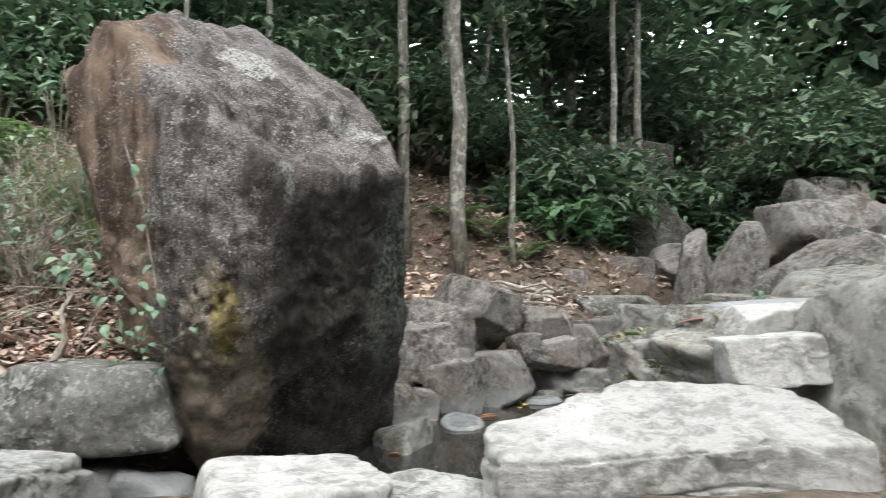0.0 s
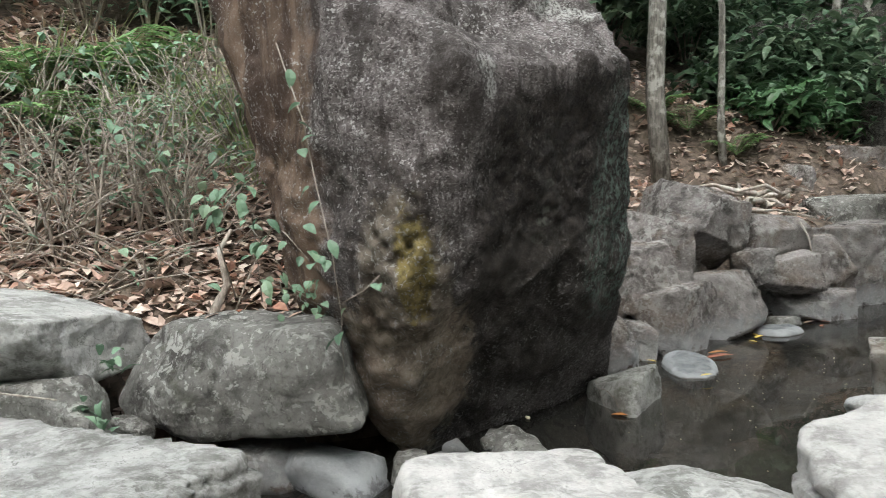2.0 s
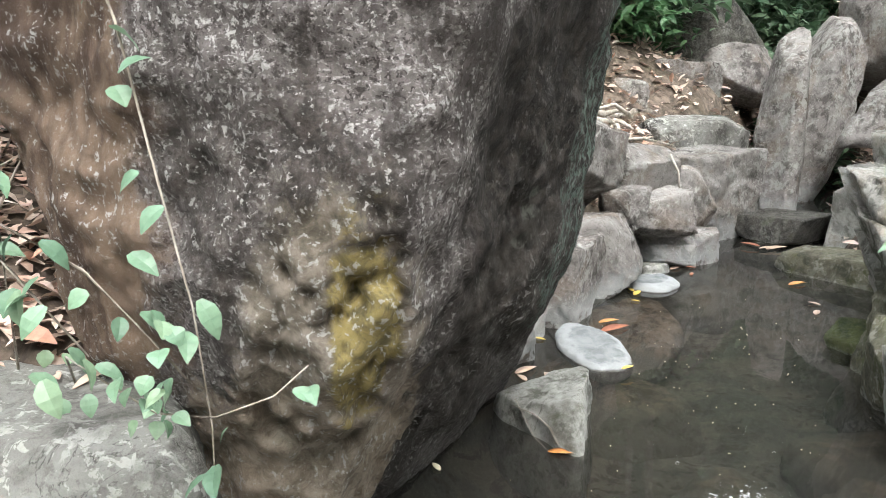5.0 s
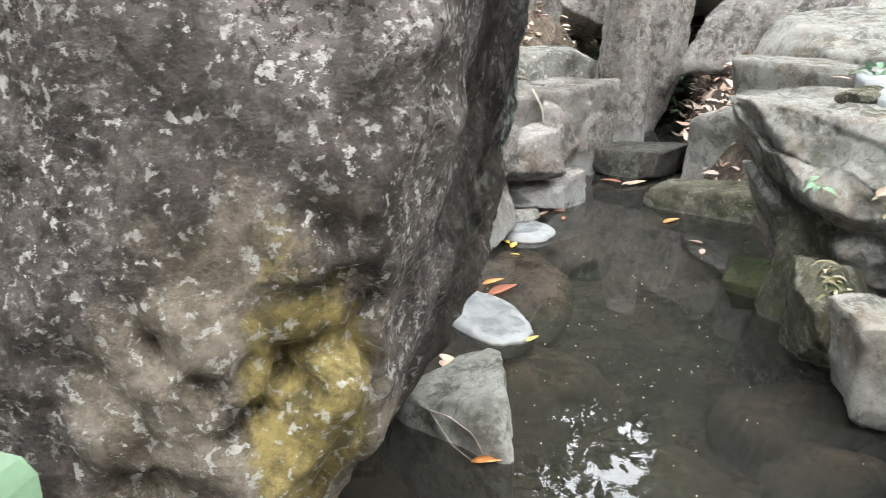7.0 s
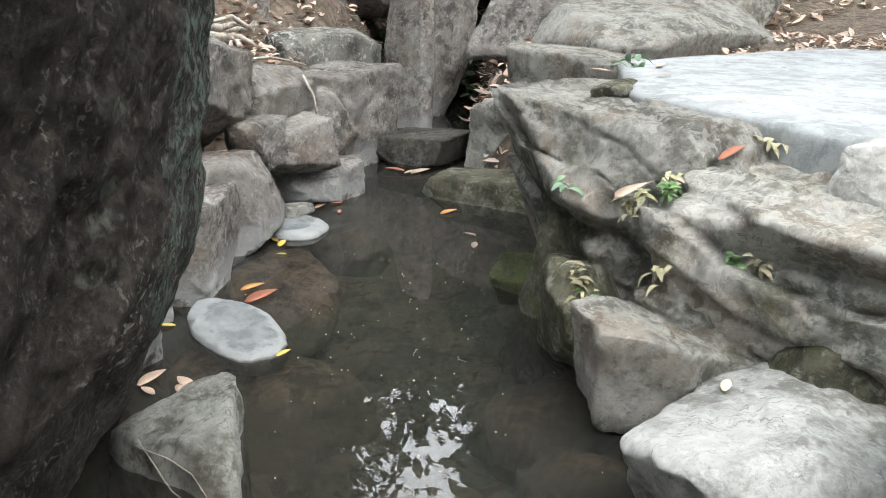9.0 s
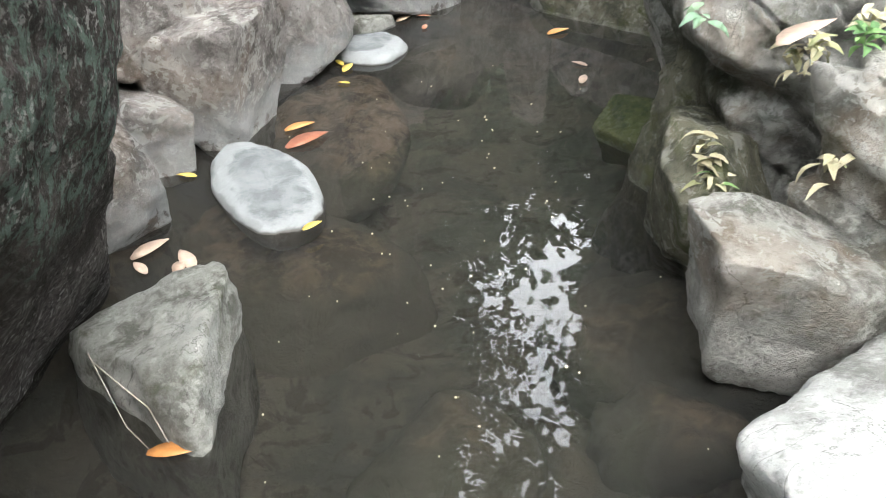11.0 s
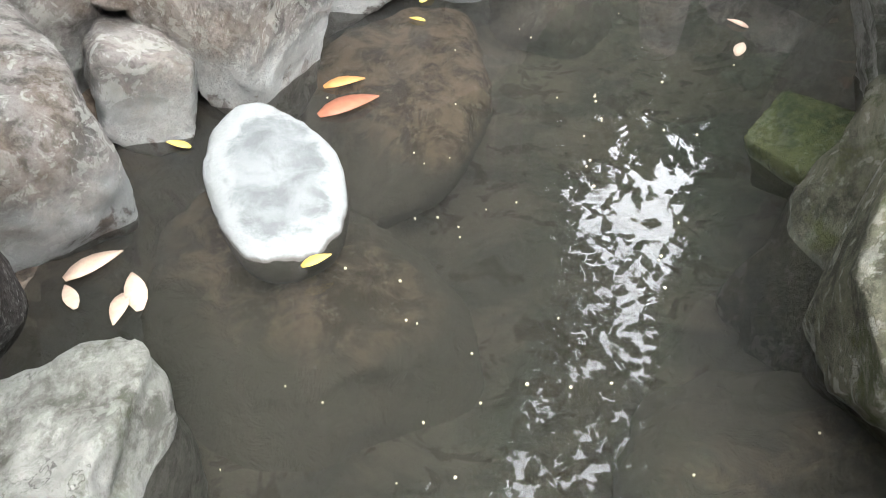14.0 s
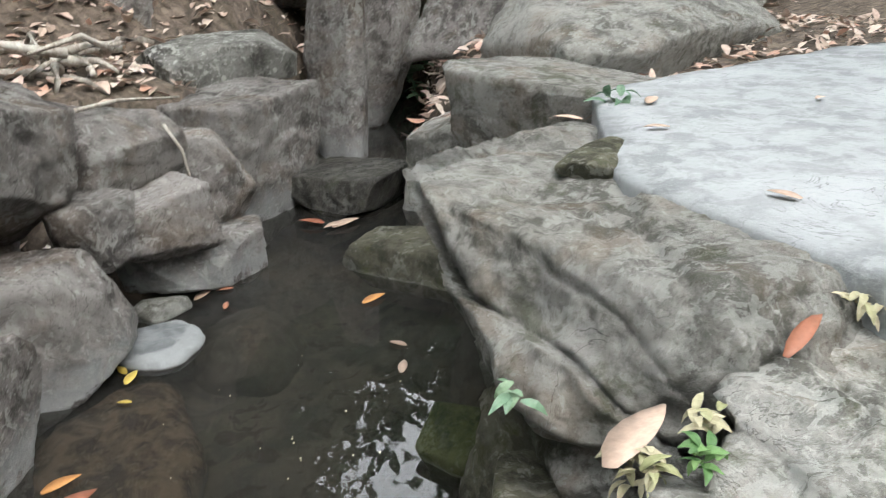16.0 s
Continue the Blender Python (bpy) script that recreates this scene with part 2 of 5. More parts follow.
def ground_material():
    m, nt, bsdf = node_material("leafy_forest_soil")
    pos, nor = place_of(nt)
    big = noise_tex(nt, pos, 0.9, 5, 0.6)
    mid = noise_tex(nt, pos, 9.0, 8, 0.7, 0.5)
    vor = nt.nodes.new("ShaderNodeTexVoronoi")
    vor.inputs["Scale"].default_value = 22.0
    nt.links.new(pos, vor.inputs["Vector"])
    col = mix(nt, ramp(nt, mid, 0.35, 0.65), (0.045, 0.034, 0.026), (0.15, 0.115, 0.088))
    col = mix(nt, maths(nt, "MULTIPLY", ramp(nt, vor.outputs["Color"], 0.55, 0.9), 0.5), col, (0.25, 0.195, 0.155))
    col = mix(nt, maths(nt, "MULTIPLY", ramp(nt, big, 0.5, 0.7), 0.5), col, (0.06, 0.05, 0.025))
    sep = nt.nodes.new("ShaderNodeSeparateXYZ")
    nt.links.new(pos, sep.inputs[0])
    silt = mix(nt, ramp(nt, noise_tex(nt, pos, 2.2, 5, 0.6, 0.8), 0.4, 0.62), (0.085, 0.088, 0.076), (0.15, 0.135, 0.112))
    silt = mix(nt, maths(nt, "MULTIPLY", ramp(nt, noise_tex(nt, pos, 6.0, 4, 0.6, 1.0), 0.55, 0.62), 0.6), silt, (0.05, 0.042, 0.034))
    col = mix(nt, ramp(nt, sep.outputs["Z"], 0.0, -0.12), col, silt)
    nt.links.new(col, bsdf.inputs["Base Color"])
    bsdf.inputs["Roughness"].default_value = 0.95
    nt.links.new(bump(nt, mid, 1.0, 0.05), bsdf.inputs["Normal"])
    return m


def bed_material():
    """Brown stone under water, its flanks greyed to stand for the water's haze."""
    m, nt, bsdf = node_material("depth_faded_bed_stone")
    pos, nor = place_of(nt)
    mid = noise_tex(nt, pos, 8.0, 7, 0.68, 0.5)
    sep = nt.nodes.new("ShaderNodeSeparateXYZ")
    nt.links.new(pos, sep.inputs[0])
    col = mix(nt, ramp(nt, mid, 0.38, 0.62), (0.06, 0.042, 0.03), (0.24, 0.18, 0.135))
    col = mix(nt, maths(nt, "MULTIPLY", ramp(nt, noise_tex(nt, pos, 30.0, 4, 0.6, 0.3), 0.58, 0.66), 0.5), col, (0.32, 0.27, 0.22))
    # depth fade of the murky water, painted in by height
    deep = maths(nt, "ADD", sep.outputs["Z"], maths(nt, "MULTIPLY", maths(nt, "SUBTRACT", mid, 0.5), 0.12))
    col = mix(nt, ramp(nt, deep, -0.07, -0.20), col, (0.11, 0.105, 0.088))
    nt.links.new(col, bsdf.inputs["Base Color"])
    bsdf.inputs["Roughness"].default_value = 0.9
    nt.links.new(bump(nt, mid, 0.8, 0.04), bsdf.inputs["Normal"])
    return m


def water_material():
    m = bpy.data.materials.new("still_brown_water")
    m.use_nodes = True
    nt = m.node_tree
    nt.nodes.clear()
    out = nt.nodes.new("ShaderNodeOutputMaterial")
    pos, nor = place_of(nt)
    clear = nt.nodes.new("ShaderNodeBsdfTransparent")
    clear.inputs[0].default_value = (0.51, 0.50, 0.46, 1)
    murk = nt.nodes.new("ShaderNodeBsdfDiffuse")
    put(nt, murk.inputs[0], mix(nt, noise_tex(nt, pos, 1.3, 5, 0.6), (0.036, 0.037, 0.036), (0.062, 0.060, 0.055)))
    body = nt.nodes.new("ShaderNodeMixShader")
    body.inputs[0].default_value = 0.24
    gloss = nt.nodes.new("ShaderNodeBsdfGlossy")
    gloss.inputs["Roughness"].default_value = 0.005
    gloss.inputs["Color"].default_value = (1, 1, 1, 1)
    fres = nt.nodes.new("ShaderNodeFresnel")
    fres.inputs["IOR"].default_value = 1.333
    ripple = noise_tex(nt, scaled(nt, pos, (9.0, 6.0, 1.0)), 1.0, 3, 0.55, 0.6)
    nrm = bump(nt, ripple, 0.014, 0.02)
    for n in (gloss, fres):
        nt.links.new(nrm, n.inputs["Normal"])
    top = nt.nodes.new("ShaderNodeMixShader")
    nt.links.new(fres.outputs[0], top.inputs[0])
    nt.links.new(clear.outputs[0], body.inputs[1])
    nt.links.new(murk.outputs[0], body.inputs[2])
    nt.links.new(body.outputs[0], top.inputs[1])
    nt.links.new(gloss.outputs[0], top.inputs[2])
    nt.links.new(top.outputs[0], out.inputs[0])
    return m


def leaf_material(name, colours, gloss=0.45, through_light=0.25):
    """Leaf blades whose colour varies from leaf to leaf."""
    m, nt, bsdf = node_material(name)
    pos, nor = place_of(nt)
    geo = nt.nodes.new("ShaderNodeNewGeometry")
    info = nt.nodes.new("ShaderNodeObjectInfo")
    rnd = maths(nt, "FRACT", maths(nt, "ADD", geo.outputs["Random Per Island"], info.outputs["Random"]))
    cr = nt.nodes.new("ShaderNodeValToRGB")
    cr.color_ramp.elements[0].color = (*colours[0], 1)
    cr.color_ramp.elements[1].color = (*colours[-1], 1)
    for i, c in enumerate(colours[1:-1], 1):
        e = cr.color_ramp.elements.new(i / (len(colours) - 1))
        e.color = (*c, 1)
    nt.links.new(rnd, cr.inputs[0])
    spot = noise_tex(nt, pos, 40.0, 4, 0.6)
    dim = nt.nodes.new("ShaderNodeHueSaturation")
    nt.links.new(cr.outputs[0], dim.inputs["Color"])
    nt.links.new(maths(nt, "ADD", 0.65, maths(nt, "MULTIPLY", spot, 0.7)), dim.inputs["Value"])
    nt.links.new(dim.outputs[0], bsdf.inputs["Base Color"])
    bsdf.inputs["Roughness"].default_value = gloss
    bsdf.inputs["Specular IOR Level"].default_value = 0.35
    if through_light:
        tr = nt.nodes.new("ShaderNodeBsdfTranslucent")
        nt.links.new(dim.outputs[0], tr.inputs[0])
        ms = nt.nodes.new("ShaderNodeMixShader")
        ms.inputs[0].default_value = through_light
        out = [n for n in nt.nodes if n.type == "OUTPUT_MATERIAL"][0]
        nt.links.new(bsdf.outputs[0], ms.inputs[1])
        nt.links.new(tr.outputs[0], ms.inputs[2])
        nt.links.new(ms.outputs[0], out.inputs[0])
    return m


def bark_material(name, dark, light, pale=0.0):
    m, nt, bsdf = node_material(name)
    pos, nor = place_of(nt)
    st = noise_tex(nt, scaled(nt, pos, (1, 1, 0.2)), 30.0, 6, 0.65)
    pa = noise_tex(nt, pos, 6.0, 6, 0.65)
    col = mix(nt, ramp(nt, st, 0.35, 0.65), dark, light)
    col = mix(nt, maths(nt, "MULTIPLY", ramp(nt, pa, 0.5, 0.62), pale), col, (0.42, 0.42, 0.38))
    nt.links.new(col, bsdf.inputs["Base Color"])
    bsdf.inputs["Roughness"].default_value = 0.9
    nt.links.new(bump(nt, st, 0.8, 0.01), bsdf.inputs["Normal"])
    return m


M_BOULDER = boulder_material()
M_GREY = stone_material("grey_stone", (0.10, 0.095, 0.085), (0.23, 0.225, 0.205), (0.33, 0.325, 0.30), lichen_amount=0.8, moss=0.25)
M_BROWN = stone_material("brown_grey_stone", (0.12, 0.108, 0.10), (0.27, 0.246, 0.232), (0.38, 0.355, 0.335), lichen_amount=0.45, tan=0.22, rim=0.6)
M_PALE = stone_material("pale_worn_stone", (0.22, 0.22, 0.20), (0.37, 0.37, 0.35), (0.49, 0.49, 0.47), lichen=(0.7, 0.7, 0.68), lichen_amount=0.3, relief=0.6)
M_WORN = stone_material("trodden_pale_stone", (0.36, 0.35, 0.33), (0.51, 0.50, 0.475), (0.62, 0.61, 0.58), lichen=(0.8, 0.8, 0.78), lichen_amount=0.2, relief=0.5)
M_RIGHT = stone_material("buff_grey_stone", (0.21, 0.205, 0.18), (0.41, 0.395, 0.36), (0.51, 0.495, 0.46), lichen_amount=0.55, moss=0.55, tan=0.3, algae=0.8)
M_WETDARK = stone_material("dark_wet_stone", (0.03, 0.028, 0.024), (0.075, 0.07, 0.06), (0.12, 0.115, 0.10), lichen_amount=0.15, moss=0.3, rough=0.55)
M_MOSSY = stone_material("algae_green_stone", (0.03, 0.045, 0.015), (0.07, 0.085, 0.03), (0.13, 0.14, 0.06), lichen_amount=0.1, moss=0.9)
M_WEDGE = stone_material("mossy_pale_stone", (0.16, 0.16, 0.135), (0.34, 0.34, 0.31), (0.47, 0.47, 0.44), lichen_amount=0.4, moss=0.5)
M_LOWBANK = stone_material("damp_mossy_stone", (0.06, 0.06, 0.04), (0.13, 0.125, 0.085), (0.20, 0.19, 0.14), lichen_amount=0.3, moss=0.9)
M_CONCRETE = stone_material("smooth_pale_paving", (0.23, 0.24, 0.245), (0.28, 0.29, 0.295), (0.32, 0.33, 0.335), lichen_amount=0.0, relief=0.12)
M_SUNK = bed_material()
M_RIM = stone_material("white_rimmed_stone", (0.18, 0.185, 0.19), (0.27, 0.277, 0.28), (0.35, 0.357, 0.36), lichen_amount=0.3, rim=0.7, relief=0.6)
M_GROUND = ground_material()
M_WATER = water_material()
M_DRY = leaf_material("dry_leaf_litter", ((0.25, 0.18, 0.145), (0.46, 0.355, 0.29), (0.57, 0.47, 0.40), (0.36, 0.24, 0.185), (0.64, 0.56, 0.49), (0.44, 0.23, 0.16)), 0.6, 0.1)
M_GREEN = leaf_material("fresh_green_leaf", ((0.09, 0.16, 0.105), (0.17, 0.27, 0.175), (0.13, 0.22, 0.145), (0.23, 0.32, 0.205)), 0.4, 0.3)
M_FOREST = leaf_material("dark_forest_leaf", ((0.04, 0.08, 0.045), (0.07, 0.125, 0.07), (0.10, 0.16, 0.095), (0.15, 0.21, 0.13)), 0.45, 0.25)
M_FERN = leaf_material("fern_green", ((0.08, 0.17, 0.06), (0.15, 0.27, 0.10), (0.21, 0.34, 0.13)), 0.5, 0.3)
M_GREEN2 = leaf_material("broad_green_leaf", ((0.04, 0.10, 0.045), (0.08, 0.16, 0.07), (0.055, 0.12, 0.055)), 0.35, 0.2)
M_YELLOW = leaf_material("yellow_leaf", ((0.50, 0.36, 0.07), (0.60, 0.45, 0.12)), 0.45, 0.15)
M_ORANGE = leaf_material("orange_leaf", ((0.44, 0.19, 0.06), (0.55, 0.27, 0.10)), 0.45, 0.15)
M_TAN = leaf_material("tan_leaf", ((0.40, 0.28, 0.21), (0.52, 0.39, 0.31)), 0.5, 0.1)
M_RED = leaf_material("red_brown_leaf", ((0.27, 0.10, 0.06), (0.34, 0.16, 0.10)), 0.5, 0.1)
M_CREAM = leaf_material("cream_leaf", ((0.55, 0.50, 0.33), (0.62, 0.56, 0.40)), 0.5, 0.1)
M_PALEFERN = leaf_material("withered_fern", ((0.30, 0.27, 0.17), (0.42, 0.38, 0.26), (0.24, 0.25, 0.12)), 0.6, 0.15)
M_GRASS = leaf_material("pale_grass", ((0.14, 0.20, 0.08), (0.24, 0.30, 0.13), (0.32, 0.31, 0.18)), 0.5, 0.3)
M_BARK = bark_material("grey_bark", (0.07, 0.065, 0.055), (0.20, 0.19, 0.165), 0.6)
M_TWIG = bark_material("dry_twig", (0.15, 0.125, 0.10), (0.38, 0.33, 0.28), 0.35)
M_ROOT = bark_material("bleached_root", (0.22, 0.19, 0.16), (0.44, 0.40, 0.35), 0.5)


# ---- building blocks ----
def mesh_from(name, verts, faces, material, smooth=True):
    me = bpy.data.meshes.new(name)
    me.from_pydata([tuple(v) for v in verts], [], faces)
    me.materials.append(material)
    if smooth:
        me.polygons.foreach_set("use_smooth", [True] * len(me.polygons))
    me.update()
    return me


ICO = {}


def ico(level):
    if level not in ICO:
        bm = bmesh.new()
        bmesh.ops.create_icosphere(bm, subdivisions=level, radius=1.0)
        bm.verts.index_update()
        v = np.array([x.co[:] for x in bm.verts])
        v /= np.linalg.norm(v, axis=1)[:, None]
        ICO[level] = (v, [[x.index for x in f.verts] for f in bm.faces])
        bm.free()
    return ICO[level]


def rough_surface(pts, centre, seed, amp, size, fine=0.25):
    """Pushes points in and out by lumps of the given size and finer chips."""
    off = Vector((seed * 7.31, seed * 3.17, seed * 1.73))
    out = np.array(pts)
    for i, p in enumerate(pts):
        v = Vector(p)
        d = (v - Vector(centre)).normalized()
        q = v / size + off
        a = noise.fractal(q, 1.0, 2.0, 4) * amp
        b = abs(noise.noise(q * 2.3 + off)) * amp * fine * 2.0 + abs(noise.noise(q * 6.1 + off)) * amp * fine * 0.9
        out[i] = v + d * (a - b)
    return out


def cut_rock(name, centre, planes, material, level=5, sharp=14.0, amp=0.04, size=0.5, seed=1, dents=(), fine=0.25, strata=None, chips=()):
    """A rock bounded by planes (normal, point), with worn edges and an uneven surface."""
    dirs, faces = ico(level)
    c = np.array(centre, float)
    total = np.zeros(len(dirs))
    for n, p in planes:
        n = np.array(n, float) / np.linalg.norm(n)
        d = max(0.02, float(n @ (np.array(p, float) - c)))
        total += np.clip(dirs @ n / d, 0, None) ** sharp
    pts = c + dirs * (total ** (-1 / sharp))[:, None]
    pts = rough_surface(pts, centre, seed, amp, size, fine)
    if strata:
        way, gap, depth = strata
        way = np.array(way, float) / np.linalg.norm(way)
        for i, p in enumerate(pts):
            u = float(way @ p) / gap + 0.9 * noise.noise(Vector(p) * 1.3 + Vector((seed, 0, 0)))
            k = math.floor(u)
            f = u - k
            step = noise.cell(Vector((k * 3.7, seed, 0.5))) - 0.5
            pts[i] = p + dirs[i] * depth * (step + 0.55 * (f ** 3) - 0.8 * math.exp(-((f - 0.02) / 0.08) ** 2))
    for cc, r, depth, cell in chips:
        # broken facets inside an uneven oval
        off = np.linalg.norm((pts - np.array(cc)) / np.array(r), axis=1)
        for i in np.nonzero(off < 1.5)[0]:
            v = Vector(pts[i])
            e = off[i] + 0.35 * noise.noise(v * 7.0)
            w = min(1.0, max(0.0, (1.05 - e) / 0.12))
            if w > 0:
                far, at = noise.voronoi(v / cell + Vector((seed, 0, 0)))
                pts[i] -= dirs[i] * w * depth * (0.35 + 0.9 * noise.cell(at[0] * 13.7) + 0.55 * far[0])
    for dc, r, depth in dents:
        dc = np.array(dc, float)
        w = np.exp(-(np.linalg.norm((pts - dc) / np.array(r), axis=1) ** 2))
        pts -= dirs * (w * depth)[:, None]
    return new(name, mesh_from(name, pts, faces, material))


def stone(name, x, y, z, lx, ly, lz, material, yaw=0.0, tip=(0.0, 0.0), seed=1, boxy=0.75, sharp=36.0, level=5, amp=None, top=None):
    """A loose stone with flat, tilted sides: centre, lengths and turn in degrees. boxy: how far its corners stand out."""
    rnd = random.Random(seed * 101 + 7)
    dirs, faces = ico(level)
    half = np.array((lx, ly, lz)) / 2
    total = np.zeros(len(dirs))
    normals = [((1, 0, 0), 1), ((-1, 0, 0), 1), ((0, 1, 0), 1), ((0, -1, 0), 1), ((0, 0, 1), 1), ((0, 0, -1), 1)]
    for _ in range(9):
        v = np.array([rnd.gauss(0, 1) for _ in range(3)])
        normals.append((v / np.linalg.norm(v), boxy * rnd.uniform(1.0, 1.4)))
    for n, d in normals:
        n = np.array(n, float) + np.array([rnd.uniform(-0.16, 0.16) for _ in range(3)])
        n /= np.linalg.norm(n)
        total += np.clip(dirs @ n / d, 0, None) ** sharp
    pts = dirs * (total ** (-1 / sharp))[:, None] * half
    e = Euler((radians(tip[0]), radians(tip[1]), radians(yaw))).to_matrix()
    pts = pts @ np.array(e).T + np.array((x, y, z))
    small = min(lx, ly, lz)
    pts = rough_surface(pts, (x, y, z), seed, 0.042 * small if amp is None else amp, max(0.10, small * 0.6), 0.6)
    if top is not None:
        pts[:, 2] = np.where(pts[:, 2] > top, top + (pts[:, 2] - top) * 0.25, pts[:, 2])
    return new(name, mesh_from(name, pts, faces, material))


def blade(length, width, bend=0.2, rows=4, fold=0.15, curl=0.0):
    """Points and faces of one pointed leaf that lies along +y from the origin."""
    v, f = [], []
    for i in range(rows + 1):
        s = i / rows
        w = width / 2 * max(0.03, math.sin(math.pi * min(1, s * 0.92 + 0.06)) ** 0.8 * (1.15 - 0.45 * s))
        z = bend * length * math.sin(math.pi * s * 0.8) - curl * length * s * s
        v += [(-w, s * length, z + fold * w), (0, s * length, z), (w, s * length, z + fold * w)]
        if i:
            a = (i - 1) * 3
            f += [(a, a + 1, a + 4, a + 3), (a + 1, a + 2, a + 5, a + 4)]
    return np.array(v), f


class Heap:
    """Gathers many small pieces into one mesh."""

    def __init__(self):
        self.v, self.f, self.n = [], [], 0

    def add(self, v, f, m=None):
        if m is not None:
            mm = np.array(m)
            v = v @ mm[:3, :3].T + mm[:3, 3]
        self.v.append(v)
        self.f += [tuple(i + self.n for i in q) for q in f]
        self.n += len(v)

    def tube(self, pts, r0, r1, sides=5):
        pts = [Vector(p) for p in pts]
        rings = []
        for i, p in enumerate(pts):
            d = (pts[min(i + 1, len(pts) - 1)] - pts[max(i - 1, 0)]).normalized()
            a = d.orthogonal().normalized()
            b = d.cross(a)
            r = r0 + (r1 - r0) * i / max(1, len(pts) - 1)
            rings += [tuple(p + (a * math.cos(k) + b * math.sin(k)) * r) for k in (2 * math.pi * j / sides for j in range(sides))]
        f = []
        for i in range(len(pts) - 1):
            for j in range(sides):
                k = (j + 1) % sides
                f.append((i * sides + j, i * sides + k, (i + 1) * sides + k, (i + 1) * sides + j))
        f.append(tuple(range(sides))[::-1])
        f.append(tuple((len(pts) - 1) * sides + j for j in range(sides)))
        self.add(np.array(rings), f)

    def mesh(self, name, material, smooth=True):
        return mesh_from(name, np.concatenate(self.v), self.f, material, smooth)


def turned(x, y, z, rx, ry, rz, s=1.0):
    return pose(x, y, z, rx, ry, rz) @ Matrix.Scale(s, 4)


def part(name, me, parent, label=""):
    ob = new(name, me)
    ob.parent = parent
    ob.matrix_parent_inverse = parent.matrix_basis.inverted()
    return tagged(ob, label)


def thing(name, at, label, category, group="", kind=""):
    ob = new(name)
    ob.location = at
    ob.matrix_basis = Matrix.Translation(at)
    return tagged(ob, label, category, group, kind)


# ---- the lie of the land ----
STREAM = ((-4.2, 5.7, 0.12), (-2.6, 5.75, 0.38), (-1.5, 5.95, 0.65), (-0.2, 6.5, 1.0), (0.6, 7.3, 1.0), (1.0, 8.2, 1.05), (1.55, 9.3, 0.95),
          (2.35, 10.6, 0.7), (3.0, 11.6, 0.45), (3.9, 13.0, 0.45), (5.2, 14.6, 0.5))


def smooth01(a, b, v):
    t = np.clip((v - a) / (b - a), 0, 1)
    return t * t * (3 - 2 * t)


def land(x, y):
    """Height of the ground in metres (water lies at 0)."""
    x, y = np.asarray(x, float), np.asarray(y, float)
    edge = np.full(x.shape, 1e9)
    side = np.zeros(x.shape)
    for (ax, ay, aw), (bx, by, bw) in zip(STREAM, STREAM[1:]):
        dx, dy = bx - ax, by - ay
        t = np.clip(((x - ax) * dx + (y - ay) * dy) / (dx * dx + dy * dy), 0, 1)
        px, py = ax + t * dx - x, ay + t * dy - y
        d = np.hypot(px, py) - (aw + t * (bw - aw))
        s = np.sign(dx * (y - ay) - dy * (x - ax))
        side = np.where(d < edge, s, side)
        edge = np.minimum(edge, d)
    out = np.clip(edge, 0, None)
    stony = smooth01(6.6, 7.6, y) * smooth01(12.2, 11.2, y)
    left = 0.85 * smooth01(0.0, 0.55, np.clip(out - 0.85 * stony, 0, None)) + (0.34 + 0.16 * smooth01(-1.4, -2.8, x)) * np.clip(out - 0.5, 0, 9) + 0.25 * np.clip(out - 3.0, 0, 40)
    left += 0.9 * smooth01(12.6, 14.2, y) * smooth01(6, 2, x)
    near = 0.18 + 0.10 * smooth01(0, 1.5, out) + 0.05 * np.clip(-x - 2.5, 0, 4)
    far = 0.95 * smooth01(0.1, 0.9, out) + 0.10 * np.clip(out - 2.0, 0, 8) + 0.3 * np.clip(out - 6.0, 0, 40) + 0.42 * np.clip(y - 11.8, 0, 9) * smooth01(4.4, 6.2, x)
    right = near + (far - near) * smooth01(6.2, 7.2, y + 0.25 * (x - 1.5))
    h = np.where(side > 0, left, right)
    bed = -0.30 - 0.12 * smooth01(0, -0.6, edge)
    h = np.where(edge < 0, bed + 0.0 * h, -0.30 + (h + 0.30) * smooth01(0.0, 0.35, edge))
    return np.minimum(h, 14 + 0.02 * np.hypot(x, y))


def axis(lo, hi, near_lo, near_hi, fine):
    mid = np.arange(near_lo, near_hi, fine)
    up, down = [near_hi], [near_lo - fine]
    step = fine
    while up[-1] < hi:
        step *= 1.22
        up.append(up[-1] + step)
    step = fine
    while down[-1] > lo:
        step *= 1.22
        down.append(down[-1] - step)
    return np.concatenate([down[::-1], mid, up])


gx, gy = axis(-160, 160, -6, 7, 0.11), axis(-120, 220, 2, 16, 0.11)
XX, YY = np.meshgrid(gx, gy)
ZZ = land(XX, YY)
wob = np.array([[noise.fractal(Vector((a * 1.1, b * 1.1, 3.0)), 1.0, 2.0, 3) for a in gx] for b in gy])
ZZ = ZZ + wob * np.where(ZZ > 0, 0.07, 0.05)
nx, ny = len(gx), len(gy)
gv = np.stack([XX.ravel(), YY.ravel(), ZZ.ravel()], 1)
gf = [(j * nx + i, j * nx + i + 1, (j + 1) * nx + i + 1, (j + 1) * nx + i) for j in range(ny - 1) for i in range(nx - 1)]
tagged(new("ground", mesh_from("ground", gv, gf, M_GROUND)), "brown forest soil with dead leaves sloping to the stream", "ground", kind="structure")


